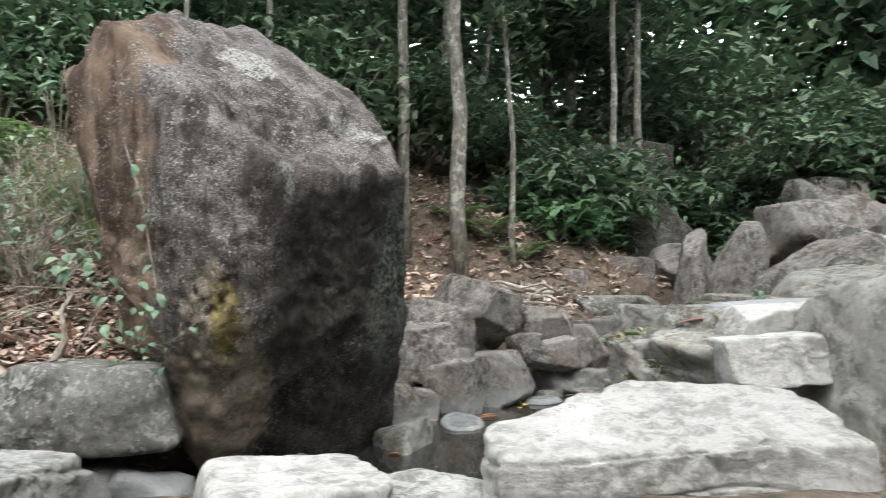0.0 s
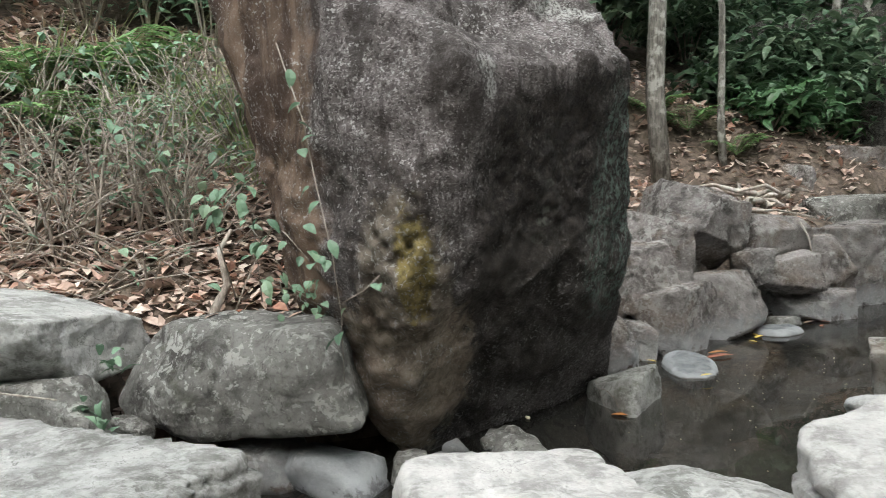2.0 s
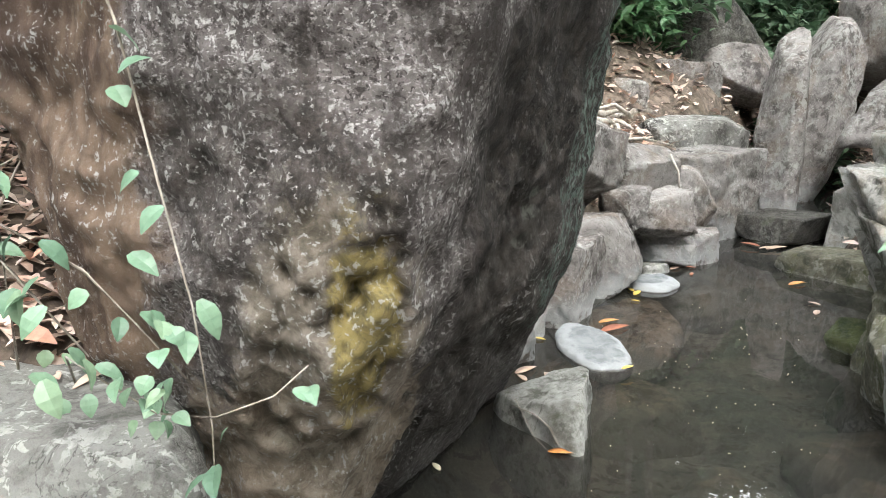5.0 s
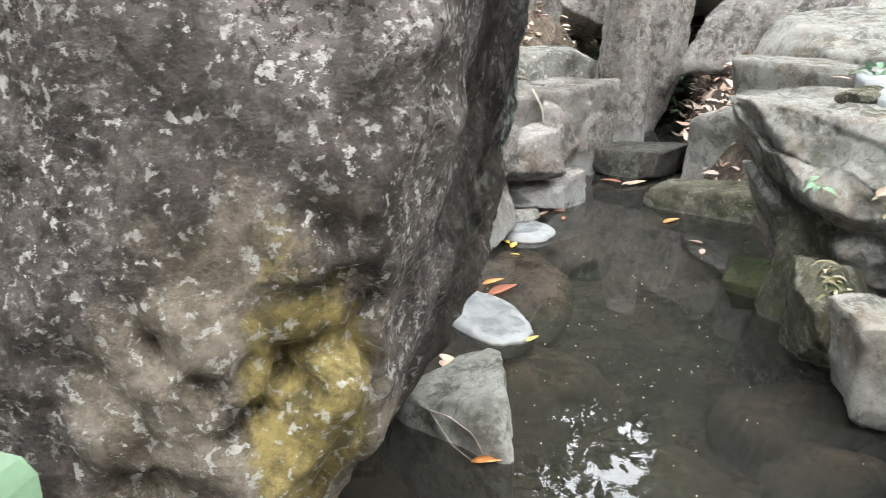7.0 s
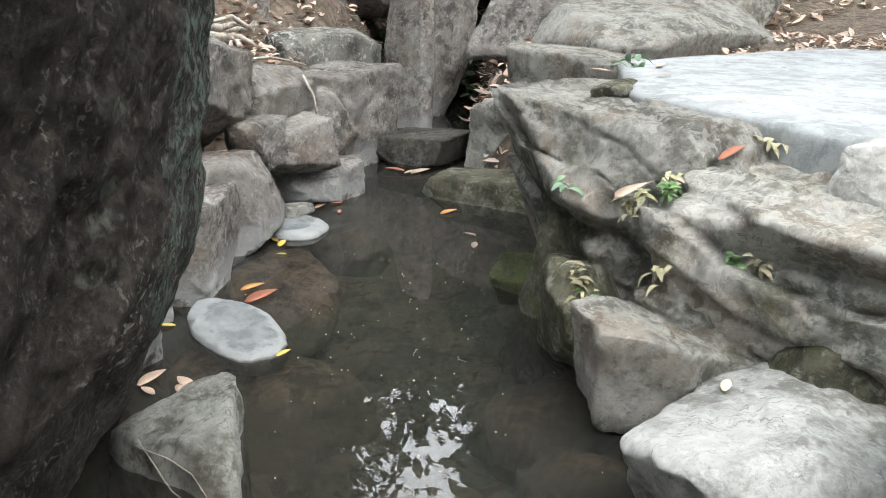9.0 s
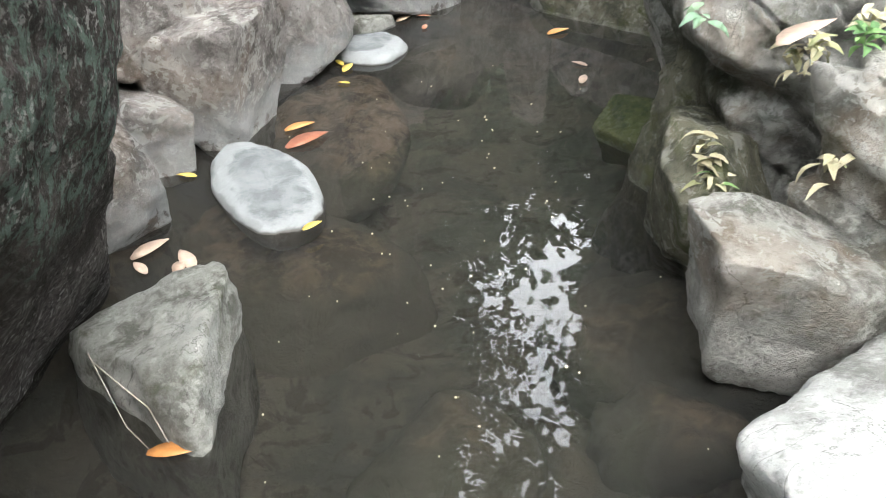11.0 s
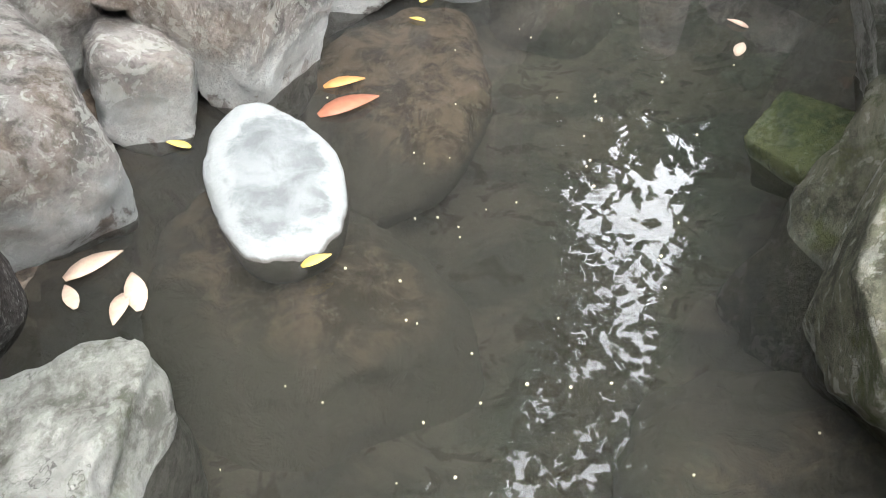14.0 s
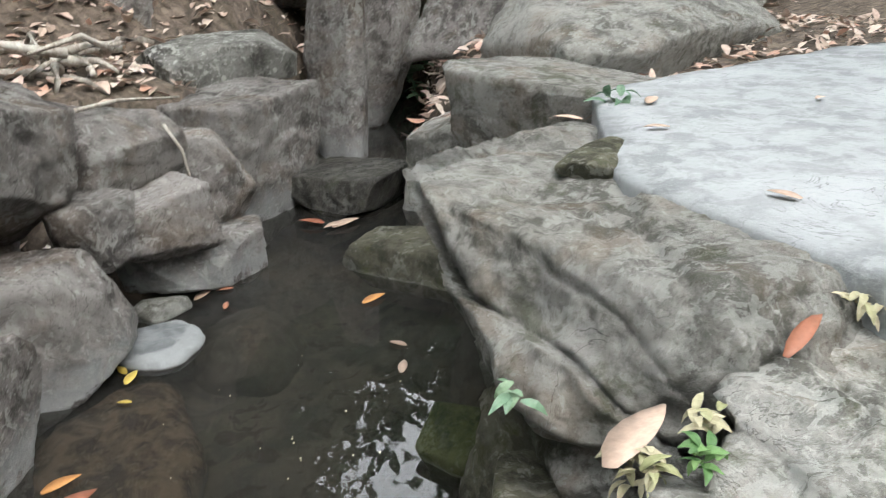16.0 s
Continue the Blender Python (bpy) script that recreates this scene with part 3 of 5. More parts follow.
def ground_z(x, y):
    i = min(max(int(np.searchsorted(gx, x)) - 1, 0), nx - 2)
    j = min(max(int(np.searchsorted(gy, y)) - 1, 0), ny - 2)
    a, b = (x - gx[i]) / (gx[i + 1] - gx[i]), (y - gy[j]) / (gy[j + 1] - gy[j])
    return float((ZZ[j, i] * (1 - a) + ZZ[j, i + 1] * a) * (1 - b) + (ZZ[j + 1, i] * (1 - a) + ZZ[j + 1, i + 1] * a) * b)


wv = [(-5.0, 4.6, 0), (7.0, 4.6, 0), (7.0, 16.0, 0), (-5.0, 16.0, 0)]
water = tagged(new("water", mesh_from("water", wv, [(0, 1, 2, 3)], M_WATER)), "still dark brown stream pool reflecting the trees", "water", kind="structure")

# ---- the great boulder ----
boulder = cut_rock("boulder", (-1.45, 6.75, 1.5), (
    ((0.83, -0.51, -0.22), (-0.75, 6.13, 1.55)),
    ((0.89, -0.42, -0.18), (-0.43, 6.92, 1.17)),
    ((0.72, -0.46, -0.52), (-0.62, 6.95, 0.72)),
    ((-0.25, -0.95, 0.15), (-1.33, 5.34, 1.54)),
    ((-0.62, -0.78, -0.02), (-1.70, 5.50, 1.45)),
    ((-0.60, -0.68, -0.34), (-1.68, 5.50, 1.20)),
    ((-0.93, -0.30, -0.24), (-2.72, 6.70, 2.2)),
    ((-0.80, -0.20, -0.50), (-2.40, 6.30, 1.10)),
    ((-0.10, -0.80, -0.60), (-1.35, 5.42, 1.00)),
    ((0.53, -0.36, 0.77), (-0.95, 5.55, 2.20)),
    ((-0.15, -0.20, 0.97), (-2.2, 6.9, 3.60)),
    ((-0.72, -0.1, 0.68), (-2.60, 6.9, 3.35)),
    ((0.95, 0.30, 0.06), (-0.33, 7.3, 1.3)),
    ((0.10, 0.95, 0.1), (-1.5, 8.3, 1.5)),
    ((0, 0, -1), (-1.5, 7, -0.45)),
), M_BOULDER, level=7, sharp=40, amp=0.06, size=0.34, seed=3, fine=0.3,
    chips=(((-1.50, 5.42, 1.00), (0.20, 0.5, 0.40), 0.050, 0.13), ((-1.36, 5.36, 1.22), (0.10, 0.5, 0.32), 0.042, 0.11), ((-1.15, 6.1, 0.55), (0.35, 0.6, 0.30), 0.022, 0.09),
           ((-1.05, 6.2, 2.75), (0.55, 0.5, 0.28), 0.09, 0.30), ((-2.3, 6.7, 3.3), (0.6, 0.6, 0.4), 0.08, 0.26), ((-0.7, 7.0, 2.75), (0.35, 0.4, 0.3), 0.10, 0.17)),
    dents=(((-2.42, 6.8, 3.6), (0.10, 0.4, 0.2), 0.14), ((-2.15, 6.95, 3.65), (0.14, 0.3, 0.2), -0.10), ((-1.72, 6.9, 3.5), (0.08, 0.3, 0.15), 0.08), ((-0.78, 7.1, 2.95), (0.3, 0.25, 0.2), -0.16), ((-0.45, 7.0, 2.62), (0.12, 0.2, 0.15), -0.10), ((-1.05, 6.0, 2.55), (0.38, 0.5, 0.13), 0.22), ((-1.38, 5.35, 1.22), (0.07, 0.3, 0.22), 0.07), ((-0.75, 6.1, 1.95), (0.3, 0.5, 0.4), 0.07), ((-0.62, 7.0, 2.75), (0.2, 0.3, 0.1), 0.10), ((-1.5, 5.55, 0.75), (0.12, 0.3, 0.2), 0.06), ((-1.9, 6.2, 3.1), (0.5, 0.6, 0.2), 0.10)))
tagged(boulder, "huge grey-brown lichened boulder whose overhanging face is coloured black by stain and shade", "boulder")

# ---- stones ----
BANK = "stones of the stream bank"
ROCKS = (
    # name, centre, lengths, material, yaw, tip, seed, boxy, label, group
    ("rock", (-2.56, 6.02, 0.58), (1.38, 1.0, 0.66), M_GREY, 2, (0, -3), 11, 0.80, "large rounded grey rock with pale lichen beside the boulder", ""),
    ("stone_slab", (-4.17, 5.75, 0.88), (1.75, 1.0, 0.46), M_PALE, -4, (0, 2), 12, 0.95, "flat-topped pale grey stone on the left bank", BANK),
    ("rock", (-3.52, 5.55, 0.48), (0.72, 0.5, 0.36), M_GREY, 3, (0, 0), 13, 0.95, "squarish grey stone under the flat pale one", BANK),
    ("rock", (-4.15, 5.45, 0.42), (0.6, 0.5, 0.42), M_GREY, -8, (0, 0), 14, 0.9, "rounded grey stone in dead leaves", BANK),
    ("rock", (-0.88, 4.75, 0.16), (0.95, 0.95, 0.48), M_WORN, 20, (0, 0), 16, 0.95, "white sunlit flat-topped rock by the water", ""),
    ("rock", (-0.1, 5.1, 0.08), (0.98, 0.85, 0.40), M_PALE, -6, (0, 0), 17, 0.85, "low pale grey rock at the water's edge", ""),
    ("rock", (1.38, 6.05, 0.18), (1.62, 0.86, 0.60), M_PALE, 10, (0, 6), 18, 0.72, "large pale grey egg-shaped rock at the water", ""),
    ("rock", (1.42, 6.72, 0.24), (0.72, 0.50, 0.50), M_RIGHT, -20, (0, 8), 19, 0.80, "buff angular stone against the bank", ""),
    ("rock", (-0.76, 8.66, 0.16), (0.82, 1.15, 0.92), M_BROWN, 25, (0, 0), 22, 0.75, "rounded brown-grey stone with a moss patch", BANK),
    ("rock", (0.16, 9.22, 0.20), (0.50, 0.62, 0.80), M_BROWN, -35, (10, 0), 23, 0.75, "pointed grey stone with a pale waterline", BANK),
    ("rock", (0.62, 9.98, 0.22), (0.80, 0.72, 0.78), M_BROWN, 30, (0, -8), 24, 0.80, "angular brown stone above the waterline", BANK),
    ("rock", (1.72, 10.75, 0.14), (0.95, 0.5, 0.34), M_BROWN, 32, (0, 0), 27, 0.8, "long low stone with a white tip at the waterline", BANK),
    ("rock", (1.28, 10.38, 0.02), (0.32, 0.24, 0.15), M_WEDGE, 30, (0, 0), 28, 0.8, "small rounded pale stone at the waterline", BANK),
    ("rock", (1.30, 10.50, 0.50), (0.62, 0.5, 0.40), M_BROWN, 25, (0, -6), 29, 0.9, "squarish brown wall stone", BANK),
    ("rock", (1.78, 11.05, 0.48), (0.62, 0.6, 0.72), M_BROWN, 20, (0, 0), 30, 0.85, "upright brown wall stone", BANK),
    ("rock", (1.16, 10.75, 0.88), (0.85, 0.62, 0.44), M_BROWN, 28, (0, 0), 31, 0.9, "brown stone lying on the rough wall", BANK),
    ("rock", (0.42, 10.38, 1.06), (0.8, 1.0, 0.76), M_BROWN, 30, (12, 14), 32, 0.85, "pinkish slanting rock on the bank", BANK),
    ("rock", (-0.05, 10.0, 0.75), (0.8, 0.8, 0.9), M_BROWN, 10, (0, 12), 33, 0.85, "brown rock behind the boulder", BANK),
    ("rock", (-0.32, 9.45, 0.66), (1.0, 0.8, 0.6), M_BROWN, 10, (0, 0), 34, 0.85, "grey-brown stone wedged against the boulder", BANK),
    ("rock", (-0.75, 9.3, 0.4), (0.9, 0.8, 0.85), M_BROWN, 15, (0, 0), 41, 0.9, "grey-brown stone wedged behind the pool stones", BANK),
    ("rock", (0.12, 9.8, 0.36), (0.6, 0.6, 0.7), M_BROWN, 40, (0, 0), 42, 0.9, "angular brown stone of the rough wall", BANK),
    ("rock", (0.96, 10.22, 0.62), (0.36, 0.34, 0.34), M_BROWN, 30, (0, 0), 46, 0.9, "small brown stone wedged in the rough wall", BANK),
    ("rock", (1.56, 7.40, 0.16), (0.34, 0.64, 0.66), M_LOWBANK, -14, (0, -8), 47, 0.85, "angular mossy ledge under the bank boulder", BANK),
    ("rock", (-0.2, 8.98, 0.12), (0.34, 0.4, 0.4), M_BROWN, 5, (0, 0), 43, 0.9, "small brown filler stone in the wall", BANK),
    ("rock", (0.25, 10.45, 0.5), (0.8, 0.7, 0.9), M_BROWN, 25, (0, 0), 44, 0.9, "brown stone of the rough wall", BANK),
    ("rock", (1.98, 6.25, 0.32), (0.8, 0.55, 0.66), M_LOWBANK, 15, (0, 0), 45, 0.85, "dark mossy stone under the path rock", BANK),
    ("rock", (2.42, 12.05, 0.42), (1.15, 1.05, 0.95), M_BROWN, 26, (6, -4), 35, 0.95, "big block with a flat grey top above the stream", BANK),
    ("rock", (2.62, 12.72, 1.00), (1.3, 0.7, 0.36), M_GREY, 12, (0, 0), 36, 1.0, "flat grey slab resting on the block", BANK),
    ("rock", (3.78, 12.78, 0.9), (0.40, 0.62, 2.2), M_BROWN, 20, (0, 3), 37, 0.9, "upright brown slab of rock", BANK),
    ("rock", (4.78, 13.9, 1.2), (0.62, 0.9, 2.4), M_BROWN, 20, (0, 16), 38, 0.85, "large leaning grey rock over the stream", BANK),
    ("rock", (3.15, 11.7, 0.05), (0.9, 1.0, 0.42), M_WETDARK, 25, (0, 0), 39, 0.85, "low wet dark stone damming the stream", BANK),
)
for nm, (x, y, z), (lx, ly, lz), mat, yaw, tip, seed, boxy, label, group in ROCKS:
    tagged(stone(nm, x, y, z, lx, ly, lz, mat, yaw, tip, seed, boxy, 11 if "rounded" in label or "egg" in label else 14 if "white sunlit" in label else 70, level=6 if max(lx, ly) > 0.9 else 5), label, "rock", group)

# slab of the left bank, with its broken front
tagged(cut_rock("stone_slab", (-3.4, 4.3, 0.25), (
    ((0.02, -0.02, 1), (-2.1, 4.8, 0.50)), ((0.96, -0.25, 0.05), (-2.02, 4.68, 0.4)), ((0.25, 0.97, 0), (-2.4, 5.04, 0.4)),
    ((-1, 0, 0), (-5.2, 4, 0)), ((0, -1, 0), (-3, 3.3, 0)), ((0, 0, -1), (-3, 4, -0.1))),
    M_PALE, level=7, sharp=30, amp=0.03, size=0.25, seed=8, fine=0.7, strata=((0.05, 0.1, 1), 0.16, 0.04)), "long pale stone slab with a broken edge", "rock")
# white slab that the path crosses
tagged(cut_rock("stone_slab", (1.3, 5.0, 0.25), (
    ((0.0, -0.20, 1), (1.2, 4.5, 0.52)), ((-0.95, -0.1, 0.1), (0.2, 4.6, 0.4)), ((-0.6, 0.8, 0), (0.8, 5.35, 0.4)),
    ((0.2, 0.97, 0.1), (1.9, 5.55, 0.4)), ((0.95, 0.1, 0.1), (2.25, 5, 0.4)), ((0.05, -1, 0.05), (1.2, 4.46, 0.3)), ((0, 0, -1), (1, 5, 0.0))),
    M_WORN, level=7, sharp=30, amp=0.025, size=0.3, seed=9, fine=0.6, strata=((0.05, 0.1, 1), 0.2, 0.03)), "broad white trodden stone slab", "rock")
# rocks of the right bank
tagged(cut_rock("boulder", (2.15, 7.75, 0.6), (
    ((0.10, -0.02, 1), (1.65, 7.5, 1.20)), ((-0.86, 0.40, -0.36), (1.72, 8.0, 0.8)), ((-0.70, -0.68, -0.10), (1.50, 7.36, 0.85)), ((-0.78, -0.15, 0.60), (1.56, 7.6, 0.90)),
    ((-0.35, 0.94, 0), (2.05, 8.66, 0.8)), ((1, 0, 0), (3.2, 8, 0.6)), ((0.1, -1, -0.1), (2.0, 6.86, 0.8)), ((0.05, -0.75, 0.6), (2.0, 7.0, 1.05)), ((0, 0, -1), (2, 8, -0.3))),
    M_RIGHT, level=7, sharp=36, amp=0.035, size=0.3, seed=10, fine=0.5, strata=((0.25, -0.35, 0.9), 0.21, 0.045),
    dents=(((1.55, 7.65, 1.0), (0.2, 0.14, 0.12), 0.14), ((1.55, 7.5, 0.62), (0.25, 0.4, 0.06), 0.12), ((1.9, 8.1, 1.15), (0.3, 0.1, 0.1), 0.05))),
    "big buff-grey bank rock with moss in its hollows", "boulder")
tagged(cut_rock("boulder", (2.3, 6.4, 0.5), (
    ((-0.05, -0.05, 1), (1.8, 6.6, 0.96)), ((-0.85, -0.3, -0.05), (1.52, 6.55, 0.7)), ((-0.3, 0.95, 0.1), (1.6, 6.98, 0.7)),
    ((1, 0, 0), (3.4, 6.5, 0.5)), ((-0.1, -1, 0), (2.2, 5.78, 0.5)), ((0, 0, -1), (2, 6.5, -0.3))),
    M_RIGHT, level=6, sharp=34, amp=0.04, size=0.28, seed=12, fine=0.6, strata=((0.3, -0.2, 0.9), 0.17, 0.05),
    dents=(((1.6, 6.3, 0.78), (0.5, 0.4, 0.05), 0.10),)), "mossy buff-grey rock beside the path", "boulder")
tagged(cut_rock("rock", (1.85, 7.5, 0.2), (
    ((-0.2, -0.2, 1), (1.65, 7.4, 0.50)), ((-0.9, -0.1, 0.3), (1.70, 7.6, 0.1)), ((-0.5, 0.8, 0.2), (1.80, 8.1, 0.1)), ((-0.7, -0.5, 0.2), (1.58, 7.2, 0.2)),
    ((1, 0, 0), (2.3, 7.5, 0.4)), ((-0.2, -1, 0.1), (1.7, 6.95, 0.3)), ((0, 0, -1), (1.8, 7.4, -0.4))),
    M_LOWBANK, level=5, sharp=14, amp=0.06, size=0.25, seed=14, fine=0.5), "mossy ledge rock under the bank boulder", "rock")
tagged(stone("rock", 1.93, 8.15, 0.03, 0.30, 0.55, 0.24, M_MOSSY, 12, (0, -25), 15, 0.8), "green algae-covered stone at the waterline", "rock")
tagged(stone("rock", 3.12, 9.85, 0.03, 0.8, 1.5, 0.42, M_LOWBANK, 28, (0, 10), 17, 0.8), "mossy buff stone along the narrow channel", "rock", BANK)
tagged(stone("rock", 4.0, 10.75, 0.32, 1.1, 1.3, 0.9, M_RIGHT, 30, (0, 10), 18, 0.85, level=5), "buff rock sloping to the channel", "rock", BANK)
tagged(stone("rock", 4.1, 10.0, 0.75, 1.7, 1.5, 0.85, M_RIGHT, 15, (0, 4), 19, 0.9, level=5), "broad buff rock behind the landing", "rock", BANK)
tagged(stone("rock", 5.6, 10.9, 1.05, 2.5, 1.6, 0.95, M_RIGHT, 5, (0, -5), 20, 0.9, level=5), "broad pale rock rising beside the landing", "rock", BANK)
tagged(stone("rock", 6.2, 12.5, 1.4, 1.8, 1.4, 1.2, M_BROWN, 25, (0, 10), 61, 0.85, level=5), "brown rock above the narrow channel", "rock", BANK)
tagged(stone("rock", 7.3, 12.2, ground_z(7.3, 12.2) + 0.2, 2.4, 1.8, 1.3, M_RIGHT, -10, (0, -10), 62, 0.85, level=5), "buff rock on the far slope", "rock", BANK)
tagged(stone("rock", 6.4, 14.0, ground_z(6.4, 14.0) + 0.2, 2.0, 1.6, 1.3, M_BROWN, 10, (0, -6), 63, 0.85, level=5), "brown rock on the leafy slope", "rock", BANK)
tagged(stone("rock", 3.12, 5.40, 0.72, 1.15, 1.3, 1.35, M_RIGHT, 8, (0, 4), 64, 0.9, level=5), "tall pale bank rock beside the white slab", "rock")
for i, (x, y, z, lx, ly, lz) in enumerate(((3.0, 14.2, 1.35, 1.1, 0.8, 0.9), (4.3, 15.0, 1.6, 1.2, 0.9, 0.9), (5.6, 15.2, 1.7, 1.0, 0.8, 0.8), (2.1, 13.6, 1.3, 0.8, 0.7, 0.6))):
    tagged(stone("rock", x, y, z, lx, ly, lz, M_BROWN, 20 * i, (0, 8), 70 + i, 0.85), "brown-grey rock at the foot of the wooded slope", "rock", BANK)
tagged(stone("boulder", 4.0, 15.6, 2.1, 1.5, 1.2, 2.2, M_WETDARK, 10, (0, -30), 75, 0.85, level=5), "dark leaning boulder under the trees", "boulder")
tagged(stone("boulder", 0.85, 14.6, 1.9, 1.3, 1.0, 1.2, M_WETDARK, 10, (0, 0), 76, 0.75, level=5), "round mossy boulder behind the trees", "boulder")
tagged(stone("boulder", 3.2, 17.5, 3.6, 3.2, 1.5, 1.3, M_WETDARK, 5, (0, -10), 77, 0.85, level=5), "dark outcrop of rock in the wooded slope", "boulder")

SLOPE = ((6.4, 13.6, 1.3, 0.8), (7.1, 14.2, 1.3, 0.7), (6.2, 16.6, 1.1, 0.7), (6.7, 14.9, 1.6, 0.9), (6.1, 15.7, 1.2, 0.8), (7.4, 16.0, 1.5, 0.9), (6.9, 13.4, 1.2, 0.6), (7.9, 14.6, 1.4, 0.8))
for i, (x, y, l, hh) in enumerate(SLOPE):
    tagged(stone("rock", x, y, ground_z(x, y) + 0.12, l, l * 0.75, hh, M_BROWN if i % 3 else M_GREY, 31 * i, (0, 10 - 7 * (i % 3)), 120 + i, 0.85), "brown-grey rock tumbled on the leafy slope", "rock", "rocks of the far slope")
# worn steps up to the landing
for x, y, z, lx, ly, sd in ((2.28, 5.80, 0.84, 0.90, 0.50, 131), (2.52, 6.26, 1.02, 0.85, 0.5, 132)):
    tagged(stone("stone_step", x, y, z, lx, ly, 0.34, M_WORN, 4, (0, 0), sd, 1.15, 50, 6), "pale worn stone step below the landing", "step", "steps to the landing")

# stones standing in the pool
tagged(cut_rock("rock", (-0.32, 7.42, 0.05), (
    ((-0.25, 0.1, 1), (-0.32, 7.45, 0.21)), ((0.55, -0.45, 0.75), (-0.20, 7.36, 0.25)), ((-0.45, -0.5, 0.7), (-0.42, 7.3, 0.24)),
    ((0.9, 0.5, 0.1), (-0.10, 7.62, 0.1)), ((0.93, -0.35, 0.05), (-0.17, 7.42, 0.1)), ((0.1, -1.0, 0.3), (-0.3, 7.09, 0.05)), ((-0.85, -0.52, 0.15), (-0.39, 7.15, 0.08)), ((-0.2, 0.95, 0.1), (-0.3, 7.72, 0.1)),
    ((-0.9, -0.3, 0.1), (-0.55, 7.4, 0.1)), ((0, 0, -1), (-0.3, 7.4, -0.35))),
    M_WEDGE, level=5, sharp=20, amp=0.03, size=0.2, seed=21), "wedge-shaped pale stone standing in the pool", "rock")


def rimmed_material(x, y, r1, r2):
    """Grey stone with a white mineral crust round its edge."""
    m, nt, bsdf = node_material("crusted_grey_stone")
    pos, nor = place_of(nt)
    mid = noise_tex(nt, pos, 9.0, 6, 0.65, 0.3)
    fine = noise_tex(nt, pos, 70.0, 5, 0.7)
    col = mix(nt, ramp(nt, mid, 0.35, 0.65), (0.09, 0.097, 0.10), (0.155, 0.163, 0.165))
    crust = maths(nt, "SUBTRACT", 1.0, blob(nt, pos, (x, y, 0.06), (r1, r2, 0.5), mid, 0.5))
    col = mix(nt, maths(nt, "MULTIPLY", crust, 0.85), col, mix(nt, fine, (0.17, 0.178, 0.18), (0.25, 0.258, 0.26)))
    sep = nt.nodes.new("ShaderNodeSeparateXYZ")
    nt.links.new(pos, sep.inputs[0])
    col = mix(nt, ramp(nt, maths(nt, "ADD", sep.outputs["Z"], maths(nt, "MULTIPLY", mid, 0.02)), 0.022, 0.012), col, (0.06, 0.055, 0.05))
    nt.links.new(col, bsdf.inputs["Base Color"])
    bsdf.inputs["Roughness"].default_value = 0.7
    nt.links.new(bump(nt, fine, 0.6, 0.006, bump(nt, mid, 0.5, 0.015)), bsdf.inputs["Normal"])
    return m


def worn_disc(x, y, lx, ly, thick, yaw, seed, material, dip=0.0):
    """A flat water-worn stone, egg-shaped in plan."""
    dirs, faces = ico(5)
    p = np.array(dirs)
    r = np.hypot(p[:, 0], p[:, 1])
    flat = np.sign(p[:, 2]) * (1 - np.clip(r, 0, 1) ** 5) ** 0.5
    k = 1 + 0.12 * p[:, 1]
    a = np.arctan2(p[:, 1], p[:, 0])
    k = k * (1 + 0.03 * np.sin(3 * a + seed) + 0.02 * np.sin(5 * a))
    grow = np.clip(r, 0.0, 1) / np.maximum(r, 1e-6) * np.sin(np.clip(r, 0, 1) * math.pi / 2) ** 0.75
    q = np.stack([p[:, 0] * grow * k * lx / 2, p[:, 1] * grow * k * ly / 2, flat * thick / 2 - p[:, 1] * ly / 2 * math.sin(radians(dip))], 1)
    c, s = math.cos(radians(yaw)), math.sin(radians(yaw))
    q = np.stack([q[:, 0] * c - q[:, 1] * s + x, q[:, 0] * s + q[:, 1] * c + y, q[:, 2]], 1)
    q = rough_surface(q, (x, y, -0.3), seed, 0.012, 0.1)
    return new("rock", mesh_from("rock", q, faces, material))


tagged(worn_disc(0.185, 8.42, 0.42, 0.80, 0.13, 6, 2, rimmed_material(0.19, 8.46, 0.15, 0.29), -6.0), "flat egg-shaped stone with a white rim in the pool", "rock")
tagged(worn_disc(1.14, 9.95, 0.46, 0.52, 0.12, -30, 5, rimmed_material(1.12, 10.03, 0.19, 0.19)), "small flat stone with a white rim in the pool", "rock")
for x, y, lx, ly, yaw, sd in ((0.15, 8.38, 0.98, 1.15, 10, 81), (0.76, 9.30, 0.66, 1.30, -24, 82), (1.3, 7.4, 0.9, 0.8, 0, 83), (0.4, 6.9, 0.8, 0.6, 30, 84), (1.05, 6.9, 0.5, 0.6, 0, 85), (1.7, 10.3, 0.7, 0.9, -30, 86)):
    tagged(stone("rock", x, y, -0.30 if sd < 83 else -0.40, lx * 1.15, ly * 1.15, 0.56, M_SUNK, yaw, (0, 0), sd, 0.72, 5.0, amp=0.035), "flat brown stone lying under the water", "rock", "sunken stones")
